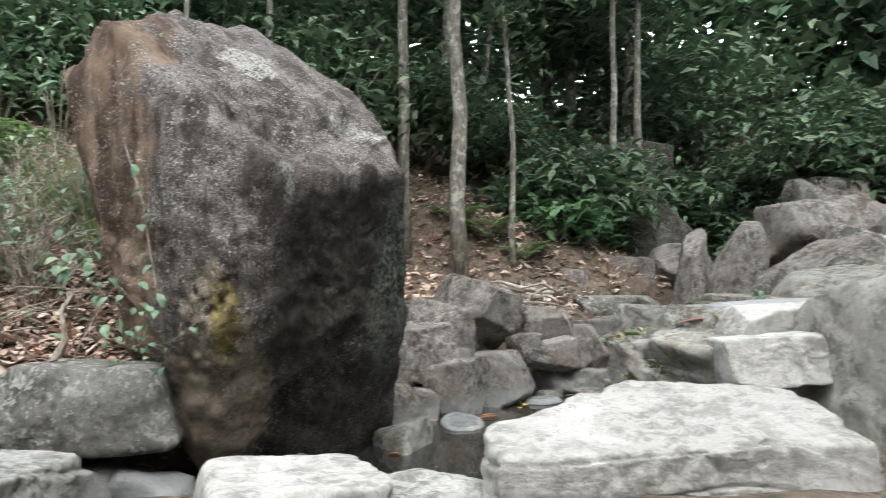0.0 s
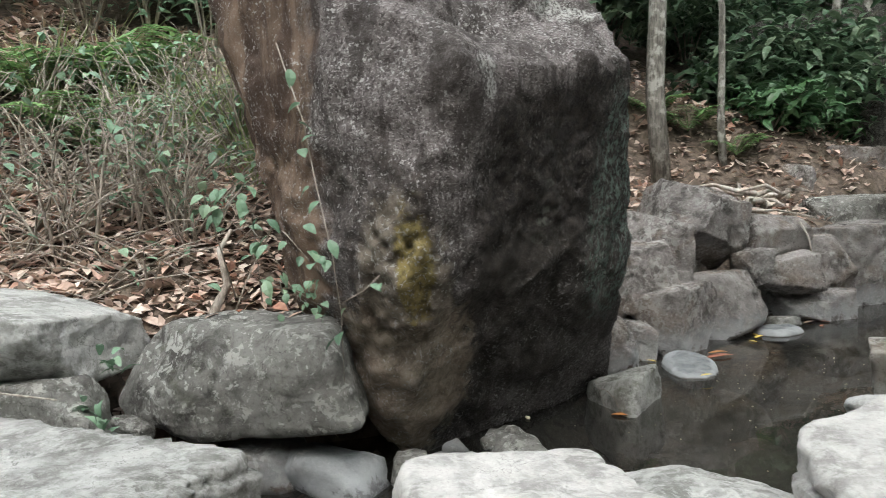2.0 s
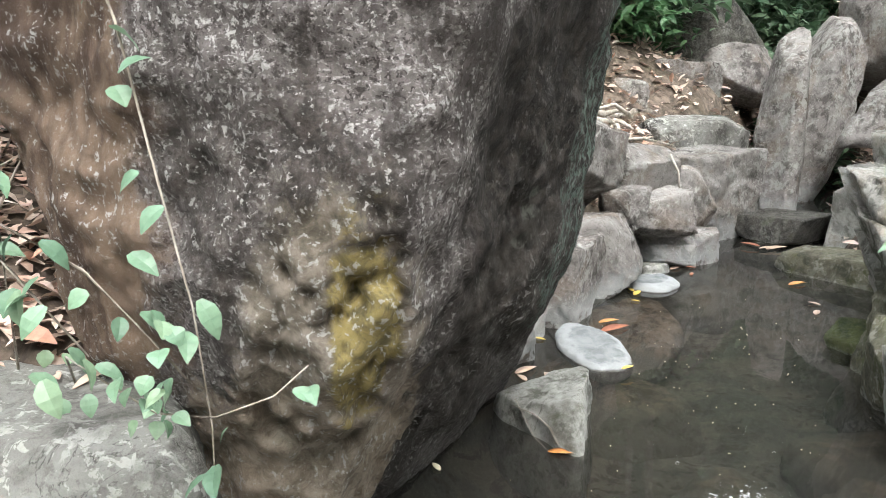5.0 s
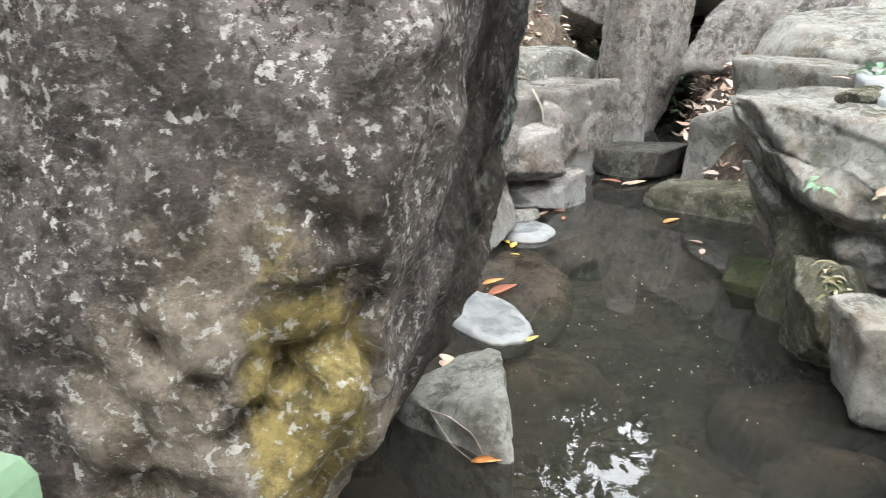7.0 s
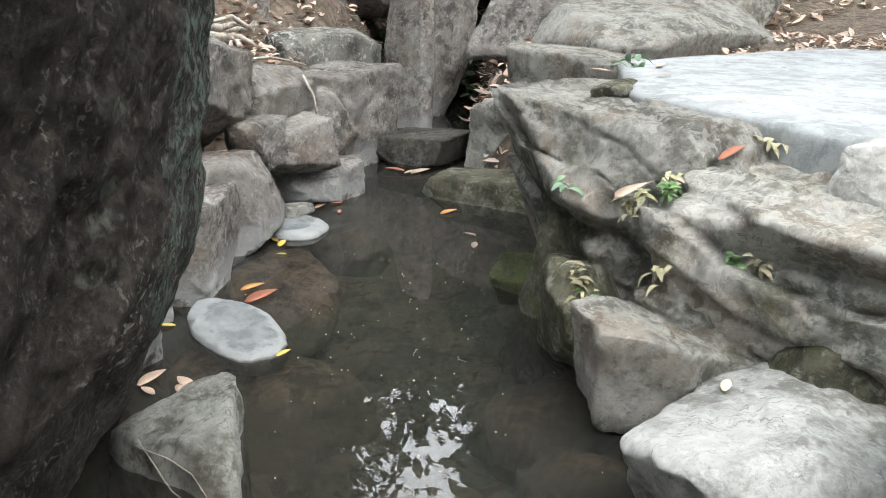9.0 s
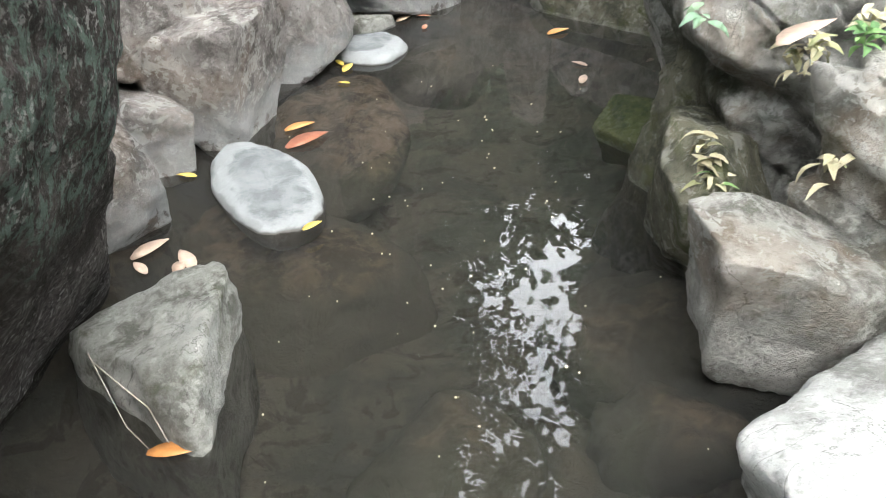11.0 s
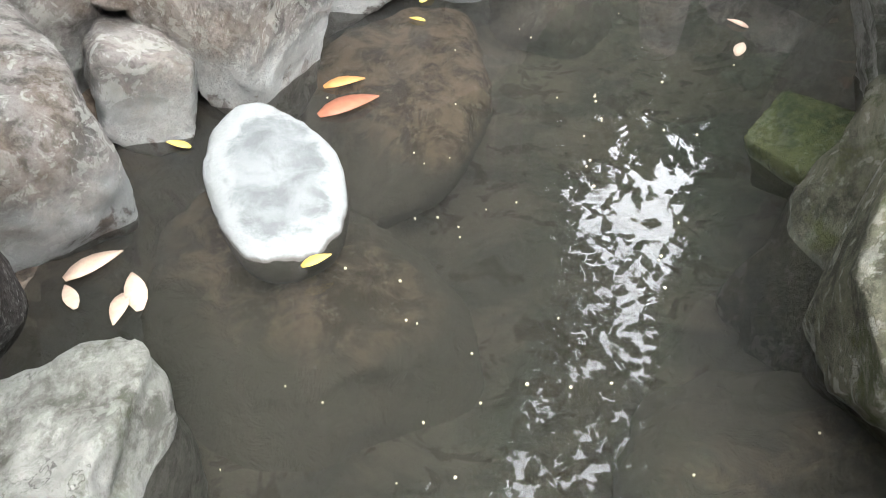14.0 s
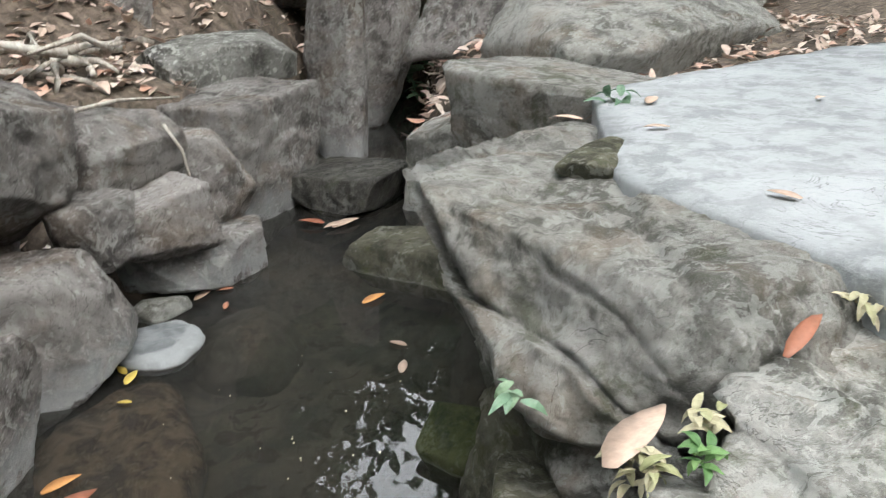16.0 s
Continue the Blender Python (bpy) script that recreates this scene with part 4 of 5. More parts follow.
# small stones at the boulder's foot
for x, y, z, l, sd, mat in ((-1.0, 6.12, 0.06, 0.42, 91, M_GREY), (-1.22, 5.95, 0.08, 0.16, 92, M_BROWN), (-1.14, 5.72, 0.04, 0.22, 93, M_BROWN), (-1.42, 5.95, 0.05, 0.22, 94, M_BROWN), (-1.55, 5.88, 0.06, 0.30, 95, M_GREY),
                            (-1.02, 6.2, 0.17, 0.12, 96, M_GREY), (-1.95, 5.72, 0.08, 0.52, 97, M_RIM), (-2.35, 5.75, 0.08, 0.55, 98, M_BROWN), (-1.35, 6.1, 0.1, 0.16, 99, M_BROWN), (-1.15, 6.12, 0.14, 0.13, 100, M_GREY)):
    tagged(stone("stone", x, y, z, l, l * 0.7, l * 0.55, mat, sd * 37, (0, 0), sd, 0.8, level=3), "small water-worn stone at the boulder's foot", "stone", "stones at the boulder's foot")
for x, y, z, l, sd, mat in ((-3.35, 5.2, 0.36, 0.3, 101, M_PALE), (-3.0, 5.25, 0.34, 0.34, 102, M_PALE), (-3.6, 5.15, 0.4, 0.2, 103, M_GREY), (-2.75, 5.22, 0.32, 0.22, 104, M_PALE), (-3.9, 5.0, 0.42, 0.3, 105, M_PALE), (-2.95, 5.5, 0.4, 0.25, 106, M_GREY)):
    tagged(stone("stone", x, y, z, l, l * 0.7, l * 0.45, mat, sd * 37, (0, 0), sd, 0.85, level=3), "small pale broken stone among dead leaves", "stone", "broken stones of the left bank")

# paved landing and steps
tagged(cut_rock("stone_slab", (4.2, 7.6, 1.0), (
    ((0.0, 0.0, 1), (3, 8, 1.17)), ((-0.75, 0.66, 0), (2.75, 8.40, 1.1)), ((-1, 0.1, 0), (2.36, 7.4, 1.0)), ((0, -1, 0), (3, 6.4, 1)),
    ((1, 0, 0), (6.5, 8, 1)), ((0, 1, 0), (4, 9.3, 1)), ((0, 0, -1), (4, 8, 0.75))),
    M_CONCRETE, level=7, sharp=40, amp=0.008, size=0.6, seed=15), "smooth pale grey paved landing", "path slab")

# ---- trees behind ----
def tree(x, y, height, r, seed, crown_r, leaves, lean=(0, 0), crown_from=0.45, leaf=0.16):
    rnd = random.Random(seed)
    z = ground_z(x, y) - 0.1
    t = thing("tree", (x, y, z), "slender grey-barked forest tree with a dark green crown", "tree", "forest trees")
    top = Vector((x + lean[0], y + lean[1], z + height))
    pts = [Vector((x, y, z)).lerp(top, i / 9) + Vector((rnd.uniform(-1, 1), rnd.uniform(-1, 1), 0)) * 0.05 * (i > 0) for i in range(10)]
    h = Heap()
    h.tube(pts, r, r * 0.35, 8)
    crown = Heap()
    ends = []
    for _ in range(14):
        k = rnd.uniform(crown_from, 1.0)
        b = Vector((x, y, z)).lerp(top, k)
        a = rnd.uniform(0, 2 * math.pi)
        ln = crown_r * rnd.uniform(0.5, 1.1) * (1.25 - 0.6 * k)
        e = b + Vector((math.cos(a) * ln, math.sin(a) * ln, ln * rnd.uniform(0.1, 0.7)))
        m1 = b.lerp(e, 0.5) + Vector((0, 0, 0.12 * ln))
        h.tube([b, m1, e], r * 0.35 * (1.2 - k * 0.6), 0.01, 5)
        ends += [m1, e, b.lerp(e, 0.75)]
    lv, lf = blade(1.0, 0.42, 0.12, 2, 0.2)
    for _ in range(leaves):
        c = rnd.choice(ends)
        p = c + Vector((rnd.gauss(0, 1), rnd.gauss(0, 1), rnd.gauss(0, 0.6))) * crown_r * 0.26
        crown.add(lv, lf, turned(*p, rnd.uniform(-50, 40), rnd.uniform(-40, 40), rnd.uniform(0, 360), leaf * rnd.uniform(0.6, 1.5)))
    part("trunk", h.mesh("trunk", M_BARK), t)
    part("crown", crown.mesh("crown", M_FOREST, False), t)
    return t


TREES = ((0.31, 12.7, 12.0, 0.13, 2.4, 2600), (-0.52, 13.0, 11.0, 0.10, 2.2, 2200), (1.15, 13.2, 6.5, 0.055, 1.4, 900), (-2.6, 12.3, 8.5, 0.06, 2.0, 1600),
         (-3.4, 11.0, 7.0, 0.045, 1.8, 1400), (-6.2, 11.5, 9.0, 0.17, 2.2, 1800), (3.4, 16.4, 10.0, 0.08, 2.4, 2200), (4.0, 16.9, 9.0, 0.10, 2.0, 2000), (10.2, 15.4, 12.5, 0.14, 2.6, 2600))
for i, (x, y, hh, r, cr, lv) in enumerate(TREES):
    tree(x, y, hh, r, 40 + i, cr, lv, (0.0, 0.2) if i < 3 else (0.4, 0.5), crown_from=0.5, leaf=0.2)
rnd = random.Random(5)
for i in range(34):
    a = -1.1 + 2.25 * (i + rnd.uniform(0, 0.8)) / 34
    d = rnd.uniform(17.5, 27)
    x, y = math.sin(a) * d, 1.0 + math.cos(a) * d
    if 0.28 < a < 0.64:
        continue
    tree(x, y, rnd.uniform(7, 12), rnd.uniform(0.06, 0.16), 100 + i, rnd.uniform(2.0, 3.2), 2600, (rnd.uniform(-1.5, 1.5), rnd.uniform(-1, 1)), 0.10, 0.34)

# far woods close the view
woods = Heap()
lv, lf = blade(1.0, 0.5, 0.15, 2, 0.25)
for i in range(66000):
    a = rnd.uniform(-1.45, 1.45) if i % 3 else rnd.uniform(-0.8, 0.95)
    d = rnd.uniform(26, 36)
    x, y = math.sin(a) * d, 1.0 + math.cos(a) * d
    gap = max(0.0, 1 - ((a - 0.43) / 0.11) ** 2)
    top = (31 + 6.0 * noise.noise(Vector((a * 6, 1.0, 0.5)))) * (1 - 0.66 * min(1.0, gap * 2.5))
    if gap > 0 and rnd.random() < 0.16:
        top = 32.0 * rnd.uniform(0.4, 1.0)
    near = i % 3 != 0
    z = ground_z(x, y) * 0.3 + (min(top, 12.5) * rnd.random() if near else top * rnd.random() ** 0.7)
    woods.add(lv, lf, turned(x, y, z, rnd.uniform(-60, 50), rnd.uniform(-50, 50), rnd.uniform(0, 360), rnd.uniform(0.5, 1.0) if z < 13 or gap > 0 else rnd.uniform(1.0, 2.1)))
# unseen leaf ring added at the sides and back to block low sky light
for i in range(15000):
    a = rnd.uniform(1.45, 2 * math.pi - 1.45)
    d = rnd.uniform(20, 28)
    x, y = math.sin(a) * d, 1.0 + math.cos(a) * d
    woods.add(lv, lf, turned(x, y, ground_z(x, y) * 0.5 + 15 * rnd.random() ** 0.85, rnd.uniform(-60, 50), rnd.uniform(-50, 50), rnd.uniform(0, 360), rnd.uniform(1.0, 2.1)))
tagged(new("far_woods", woods.mesh("far_woods", M_FOREST, False)), "dense dark green forest beyond the stream, with an unseen light-blocking ring behind the camera", "forest", kind="stuff")


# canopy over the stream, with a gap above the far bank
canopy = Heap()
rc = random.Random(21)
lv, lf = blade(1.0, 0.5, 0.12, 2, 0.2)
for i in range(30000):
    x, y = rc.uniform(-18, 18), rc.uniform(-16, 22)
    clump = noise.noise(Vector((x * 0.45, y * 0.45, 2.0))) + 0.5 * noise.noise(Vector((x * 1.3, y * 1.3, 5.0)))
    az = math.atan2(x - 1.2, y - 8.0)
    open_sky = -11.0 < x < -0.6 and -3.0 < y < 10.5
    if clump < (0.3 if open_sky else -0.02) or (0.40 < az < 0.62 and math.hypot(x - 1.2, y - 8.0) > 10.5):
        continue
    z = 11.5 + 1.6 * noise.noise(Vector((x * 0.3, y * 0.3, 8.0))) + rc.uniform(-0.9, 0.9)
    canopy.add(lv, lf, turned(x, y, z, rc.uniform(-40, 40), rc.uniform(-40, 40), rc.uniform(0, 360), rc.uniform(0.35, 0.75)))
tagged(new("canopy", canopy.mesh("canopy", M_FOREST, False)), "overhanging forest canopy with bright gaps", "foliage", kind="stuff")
for i, (x, y) in enumerate(((-5.5, -3.0), (5.5, -2.0), (6.5, 3.5), (-7.5, 3.0))):
    tree(x, y, 12.0, 0.16, 80 + i, 3.0, 1200, (0.3, 0.3), 0.6, 0.3)


def bush(x, y, r, h, n, seed, material, leaf, label, name="bush", group="undergrowth bushes", z=None):
    q = random.Random(seed)
    z = ground_z(x, y) if z is None else z
    t = thing(name, (x, y, z), label, "bush", group)
    st, lv_ = Heap(), Heap()
    v, f = blade(1.0, 0.42, 0.15, 3, 0.2, 0.15)
    tips = []
    for _ in range(9):
        a, k = q.uniform(0, 6.28), q.uniform(0.2, 1)
        e = Vector((x + math.cos(a) * r * k, y + math.sin(a) * r * k, z + h * q.uniform(0.5, 1)))
        m1 = Vector((x, y, z)).lerp(e, 0.5) + Vector((0, 0, 0.2 * h))
        st.tube([(x, y, z - 0.05), m1, e], 0.015, 0.005, 5)
        tips += [e, m1, m1.lerp(e, 0.5)]
    for _ in range(n):
        p = q.choice(tips) + Vector((q.gauss(0, 1), q.gauss(0, 1), q.gauss(0, 0.7))) * r * 0.33
        if p.z < z + 0.03:
            p.z = z + 0.03
        lv_.add(v, f, turned(*p, q.uniform(-55, 30), q.uniform(-35, 35), q.uniform(0, 360), leaf * q.uniform(0.6, 1.4)))
    part("stem", st.mesh("stem", M_TWIG), t)
    part("foliage", lv_.mesh("foliage", material, False), t)
    return t


for i in range(60):
    x = -7.5 + 19 * (i + rnd.random()) / 60
    y = rnd.uniform(14.8, 20) + 0.18 * max(0, x - 5)
    bush(x, y, rnd.uniform(0.7, 1.4), rnd.uniform(0.7, 1.8), 900, 300 + i, M_FOREST, 0.24, "dark green undergrowth bush on the slope")
for i, (x, y) in enumerate(((1.9, 14.0), (2.5, 14.2), (3.0, 14.9), (2.2, 15.0), (1.4, 14.9))):
    bush(x, y, 0.55, 0.55, 260, 400 + i, M_GREEN2, 0.22, "broad-leaved dark green bush by the tree roots")
for i in range(8):
    bush(-7.6 + i * 0.6 + rnd.uniform(-0.3, 0.3), 10.2 + rnd.uniform(-0.4, 1.0), rnd.uniform(0.6, 1.0), rnd.uniform(0.8, 1.6), 420, 430 + i, M_GREEN, 0.13, "dark green bush above the leaf-strewn bank")


for i in range(30):
    x = -13 + 11.5 * (i + rnd.random()) / 30
    bush(x, rnd.uniform(10.8, 14.5), rnd.uniform(0.9, 1.5), rnd.uniform(1.4, 3.2), 1000, 460 + i, M_FOREST, 0.2, "dark green bush at the top of the bank")


# ---- ferns ----
def fern(x, y, z, n, ln, seed, label, group="ferns", lift=0.55):
    q = random.Random(seed)
    t = thing("fern", (x, y, z), label, "fern", group)
    v, f = blade(1.0, 0.26, 0.1, 2, 0.1)
    for k in range(n):
        h = Heap()
        a = 2 * math.pi * (k + q.uniform(-0.3, 0.3)) / n
        l = ln * q.uniform(0.7, 1.15)
        pts = [Vector((x, y, z)) + Vector((math.cos(a) * l * s * 0.9, math.sin(a) * l * s * 0.9, l * (lift * 2.0 * s - 1.25 * lift * s * s * 1.1))) for s in (0, 0.2, 0.4, 0.6, 0.8, 1.0)]
        h.tube(pts, 0.006, 0.002, 4)
        for j in range(2, 26):
            s = j / 26 * 5
            i0 = min(int(s), 4)
            p = pts[i0].lerp(pts[i0 + 1], s - i0)
            w = l * 0.26 * math.sin(math.pi * min(1, j / 26 * 0.85 + 0.14))
            for sg in (-1, 1):
                h.add(v, f, turned(*p, q.uniform(-22, -4), 0, math.degrees(a) - 90 + sg * 68, w))
        part("frond", h.mesh("frond", M_FERN, False), t)
    return t


for i, (x, y, dz, n, ln) in enumerate(((-5.3, 9.2, 0.3, 10, 1.2), (-5.9, 8.9, 0.3, 10, 1.2), (-4.9, 8.4, 0.3, 9, 1.0), (0.75, 13.6, 0.05, 8, 0.75), (1.35, 13.4, 0.0, 8, 0.6), (0.3, 13.7, 0.1, 7, 0.6))):
    fern(x, y, ground_z(x, y) + dz * 0.5, n, ln, 500 + i, "bright green fern with arching fronds")


# ---- thicket on the left bank ----
def twiggy_shrub(x, y, h, seed, leaves, spread=0.7, leaf=0.08):
    q = random.Random(seed)
    z = ground_z(x, y) - 0.04
    t = thing("shrub", (x, y, z), "thin half-dead shrub with bare twigs and a few green leaves", "shrub", "shrubs of the thicket")
    lv_ = Heap()
    v, f = blade(1.0, 0.62, 0.12, 3, 0.2, 0.15)
    ends = []
    for k in range(q.randint(3, 5)):
        st = Heap()
        a = q.uniform(0, 6.28)
        e = Vector((x + math.cos(a) * spread * q.uniform(0.3, 1.2), y + math.sin(a) * spread * q.uniform(0.2, 0.8), z + h * q.uniform(0.55, 1.0)))
        b = Vector((x, y, z))
        pts = [b.lerp(e, s) + Vector((q.gauss(0, 0.03), q.gauss(0, 0.03), 0.15 * h * math.sin(math.pi * s))) for s in (0, 0.25, 0.5, 0.75, 1)]
        st.tube(pts, q.uniform(0.007, 0.016), 0.004, 5)
        for _ in range(5):
            c = q.choice(pts[1:])
            d = c + Vector((q.gauss(0, 0.22), q.gauss(0, 0.18), q.uniform(-0.12, 0.28)))
            st.tube([c, c.lerp(d, 0.5) + Vector((0, 0, 0.03)), d], 0.004, 0.002, 4)
            ends += [d, c.lerp(d, 0.6)]
        ends.append(e)
        part("stem", st.mesh("stem", M_TWIG), t)
    for _ in range(leaves):
        p = q.choice(ends) + Vector((q.gauss(0, 0.05), q.gauss(0, 0.05), q.gauss(0, 0.04)))
        lv_.add(v, f, turned(*p, q.uniform(-60, 20), q.uniform(-30, 30), q.uniform(0, 360), leaf * q.uniform(0.6, 1.5)))
    if leaves:
        part("foliage", lv_.mesh("foliage", M_GREEN, False), t)
    return t


q5 = random.Random(77)
for i in range(74):
    x = q5.uniform(-6.6, -2.1)
    y = q5.uniform(6.7, 8.9)
    if x > -3.3 and y > 6.6:
        x -= 1.1
    twiggy_shrub(x, y, q5.uniform(0.5, 1.35), 600 + i, q5.choice((5, 12, 22, 36)))
# long dead canes lying through the thicket
for i in range(60):
    x, y = q5.uniform(-5.2, -2.3), q5.uniform(6.3, 7.8)
    z = ground_z(x, y)
    a = q5.uniform(-0.6, 0.6) + (math.pi if q5.random() < 0.5 else 0)
    l = q5.uniform(0.7, 1.6)
    up = q5.uniform(0.05, 0.5)
    e = Vector((x + math.cos(a) * l, y + math.sin(a) * l * 0.4, z + up + 0.1))
    if e.x > -2.7:
        e.x = -2.7
    h = Heap()
    h.tube([(x, y, z), Vector((x, y, z)).lerp(e, 0.5) + Vector((0, 0, q5.uniform(0, 0.12))), e], q5.uniform(0.005, 0.010), 0.003, 5)
    tagged(new("dead_cane", h.mesh("dead_cane", M_TWIG)), "long dry pale cane leaning in the thicket", "twig", "dead canes")
h = Heap()
zs = ground_z(-2.95, 6.45)
h.tube([(-2.98, 6.42, zs - 0.05), (-2.93, 6.45, zs + 0.22), (-2.84, 6.5, zs + 0.4), (-2.90, 6.55, zs + 0.62), (-2.83, 6.6, zs + 0.75)], 0.04, 0.012, 9)
tagged(new("stump_stem", h.mesh("stump_stem", M_TWIG)), "gnarled grey shrub stem rising from the leaf litter", "stem")


def grass_clump(x, y, n, ln, seed):
    q = random.Random(seed)
    z = ground_z(x, y) - 0.02
    t = thing("grass_clump", (x, y, z), "clump of long arching pale green grass", "grass", "grass of the bank")
    h = Heap()
    for k in range(n):
        l = ln * q.uniform(0.6, 1.1)
        v, f = blade(l, 0.022, -0.05, 6, 0.2, q.uniform(0.15, 0.5))
        h.add(v, f, turned(x + q.gauss(0, 0.09), y + q.gauss(0, 0.09), z, q.uniform(55, 85), 0, q.uniform(0, 360)))
    part("foliage", h.mesh("foliage", M_GRASS, True), t)


for i, (x, y) in enumerate(((-4.5, 9.2), (-4.0, 8.8), (-3.6, 8.6), (-5.4, 9.5), (-3.3, 8.2), (-4.9, 8.6), (-3.9, 9.4), (-5.8, 9.0), (-4.3, 8.2))):
    grass_clump(x, y, 44, 0.95, 900 + i)


# ---- leaf litter ----
def litter(n, region, seed, size=0.10, lift=0.012):
    q = random.Random(seed)
    h = Heap()
    shapes = [blade(1.0, w, b, 3, fo, cu) for w, b, fo, cu in ((0.42, 0.12, 0.3, 0.0), (0.55, 0.2, 0.15, 0.2), (0.36, 0.05, 0.5, -0.1), (0.5, -0.1, 0.2, -0.25))]
    x0, x1, y0, y1 = region
    for _ in range(n):
        x, y = q.uniform(x0, x1), q.uniform(y0, y1)
        z = ground_z(x, y)
        if z < 0.06:
            continue
        v, f = q.choice(shapes)
        h.add(v, f, turned(x, y, z + lift + q.uniform(0, 0.03), q.gauss(0, 16), q.gauss(0, 16), q.uniform(0, 360), size * q.uniform(0.6, 1.5)))
    return tagged(new("leaf_litter", h.mesh("leaf_litter", M_DRY, False)), "brown and reddish dead leaves strewn over the bank", "leaves", kind="stuff")


litter(11500, (-7.0, -1.75, 5.9, 10.6), 1, 0.12)
litter(700, (-4.6, -2.2, 5.0, 5.75), 2)
litter(6500, (-1.5, 7.5, 10.5, 16.0), 3, 0.13)
litter(1300, (2.4, 7.5, 8.6, 11.5), 4, 0.11)
litter(1500, (5.0, 11.0, 11.5, 18.0), 5, 0.16)


tagged(stone("stone", 2.62, 8.30, 1.13, 0.46, 0.24, 0.12, M_LOWBANK, 25, (0, 0), 78, 0.85, 10), "low mossy stone at the landing's edge", "stone")


# ---- single leaves ----
def leaf(x, y, z, length, yaw, colour, label, tip=(0, 0), width=0.42, curl=0.0, bend=0.06):
    v, f = blade(length, length * width, bend, 5, 0.12, curl)
    me = mesh_from("fallen_leaf", v, f, colour, True)
    ob = new("fallen_leaf", me)
    ob.matrix_basis = pose(x, y, z, tip[0], tip[1], yaw)
    sd = ob.modifiers.new("thickness", "SOLIDIFY")
    sd.thickness = 0.0015
    return tagged(ob, label, "leaf", "fallen leaves")


YEL, ORA, TAN, RED, CRM = "yellow fallen leaf floating on the water", "orange fallen leaf floating on the water", "tan dry leaf floating on the water", "red-brown leaf by the water's edge", "cream-coloured dry leaf on the rock"
for x, y, z, l, yaw, c, lb in (
    (-0.07, 8.72, 0.008, 0.09, 60, M_YELLOW, YEL), (-0.40, 8.14, 0.008, 0.17, -60, M_TAN, TAN), (-0.36, 8.02, 0.008, 0.10, 20, M_TAN, TAN), (-0.20, 7.98, 0.008, 0.15, 10, M_TAN, TAN), (-0.24, 8.05, 0.012, 0.12, 170, M_TAN, TAN),
    (-0.46, 7.12, 0.008, 0.14, -110, M_ORANGE, ORA), (0.22, 8.02, 0.05, 0.09, -70, M_YELLOW, YEL), (0.40, 9.03, 0.008, 0.16, -80, M_ORANGE, ORA), (0.30, 9.18, 0.01, 0.13, -50, M_TAN, TAN), (0.24, 9.05, 0.008, 0.15, 30, M_RED, RED), (0.36, 8.84, 0.006, 0.24, -70, M_RED, RED),
    (0.90, 9.68, 0.008, 0.13, -40, M_YELLOW, YEL), (0.93, 9.78, 0.008, 0.10, 10, M_YELLOW, YEL), (0.88, 9.5, 0.008, 0.07, 60, M_YELLOW, YEL), (2.03, 8.98, 0.008, 0.12, -40, M_TAN, TAN), (2.27, 9.78, 0.01, 0.17, -80, M_ORANGE, ORA), (2.2, 9.2, 0.008, 0.1, 30, M_TAN, TAN),
    (0.95, 10.1, 0.07, 0.16, -50, M_RED, RED), (1.05, 10.05, 0.075, 0.12, 40, M_RED, RED), (1.5, 10.42, 0.008, 0.15, -60, M_TAN, TAN), (1.35, 10.3, 0.008, 0.1, 20, M_RED, RED), (1.75, 10.45, 0.008, 0.1, 80, M_RED, RED), (1.6, 10.2, 0.008, 0.09, -30, M_RED, RED), (1.95, 10.8, 0.01, 0.1, 0, M_ORANGE, ORA),
    (2.72, 11.0, 0.02, 0.24, -80, M_TAN, TAN), (2.7, 11.1, 0.03, 0.2, 40, M_RED, RED), (2.85, 11.05, 0.02, 0.2, 100, M_TAN, TAN), (-1.05, 5.6, 0.05, 0.12, 50, M_CREAM, CRM), (-1.0, 7.0, 0.008, 0.08, 20, M_CREAM, CRM), (-0.85, 5.95, 0.008, 0.1, 100, M_ORANGE, ORA)):
    leaf(x, y, z, l, yaw, c, lb)
for x, y, z, l, yaw in ((3.1, 8.35, 1.185, 0.12, 60), (3.4, 8.75, 1.185, 0.16, -60), (2.9, 8.7, 1.185, 0.14, 30), (4.2, 8.3, 1.185, 0.1, 100), (2.65, 7.4, 1.185, 0.12, 10), (3.6, 7.6, 1.185, 0.1, 170)):
    leaf(x, y, z, l, yaw, M_TAN, "reddish dry leaf lying on the paved landing")


# ---- climbing vine and leafy sprays on the boulder ----
def spray(name, pts, r, leaves, size, seed, label, material, spread=0.03):
    q = random.Random(seed)
    t = thing(name, pts[0], label, "vine", "climbing sprays")
    h = Heap()
    h.tube(pts, r, r * 0.5, 5)
    part("stem", h.mesh("stem", M_TWIG), t)
    v, f = blade(1.0, 0.78, 0.1, 4, 0.2, 0.2)
    for k in range(leaves):
        i = q.uniform(0.15, len(pts) - 1.001)
        p = Vector(pts[int(i)]).lerp(Vector(pts[int(i) + 1]), i - int(i)) + Vector((q.gauss(0, spread), -abs(q.gauss(0, spread)), q.gauss(0, spread)))
        me = mesh_from("leaf", *blade(size * q.uniform(0.6, 1.3), size * 0.72, 0.1, 4, 0.2, 0.2), material, False)
        ob = part("leaf", me, t)
        ob.matrix_parent_inverse = Matrix.Identity(4)
        ob.matrix_basis = Matrix.Translation(-Vector(pts[0])) @ pose(*p, q.uniform(-75, -10), q.uniform(-30, 30), q.uniform(90, 270))
    return t


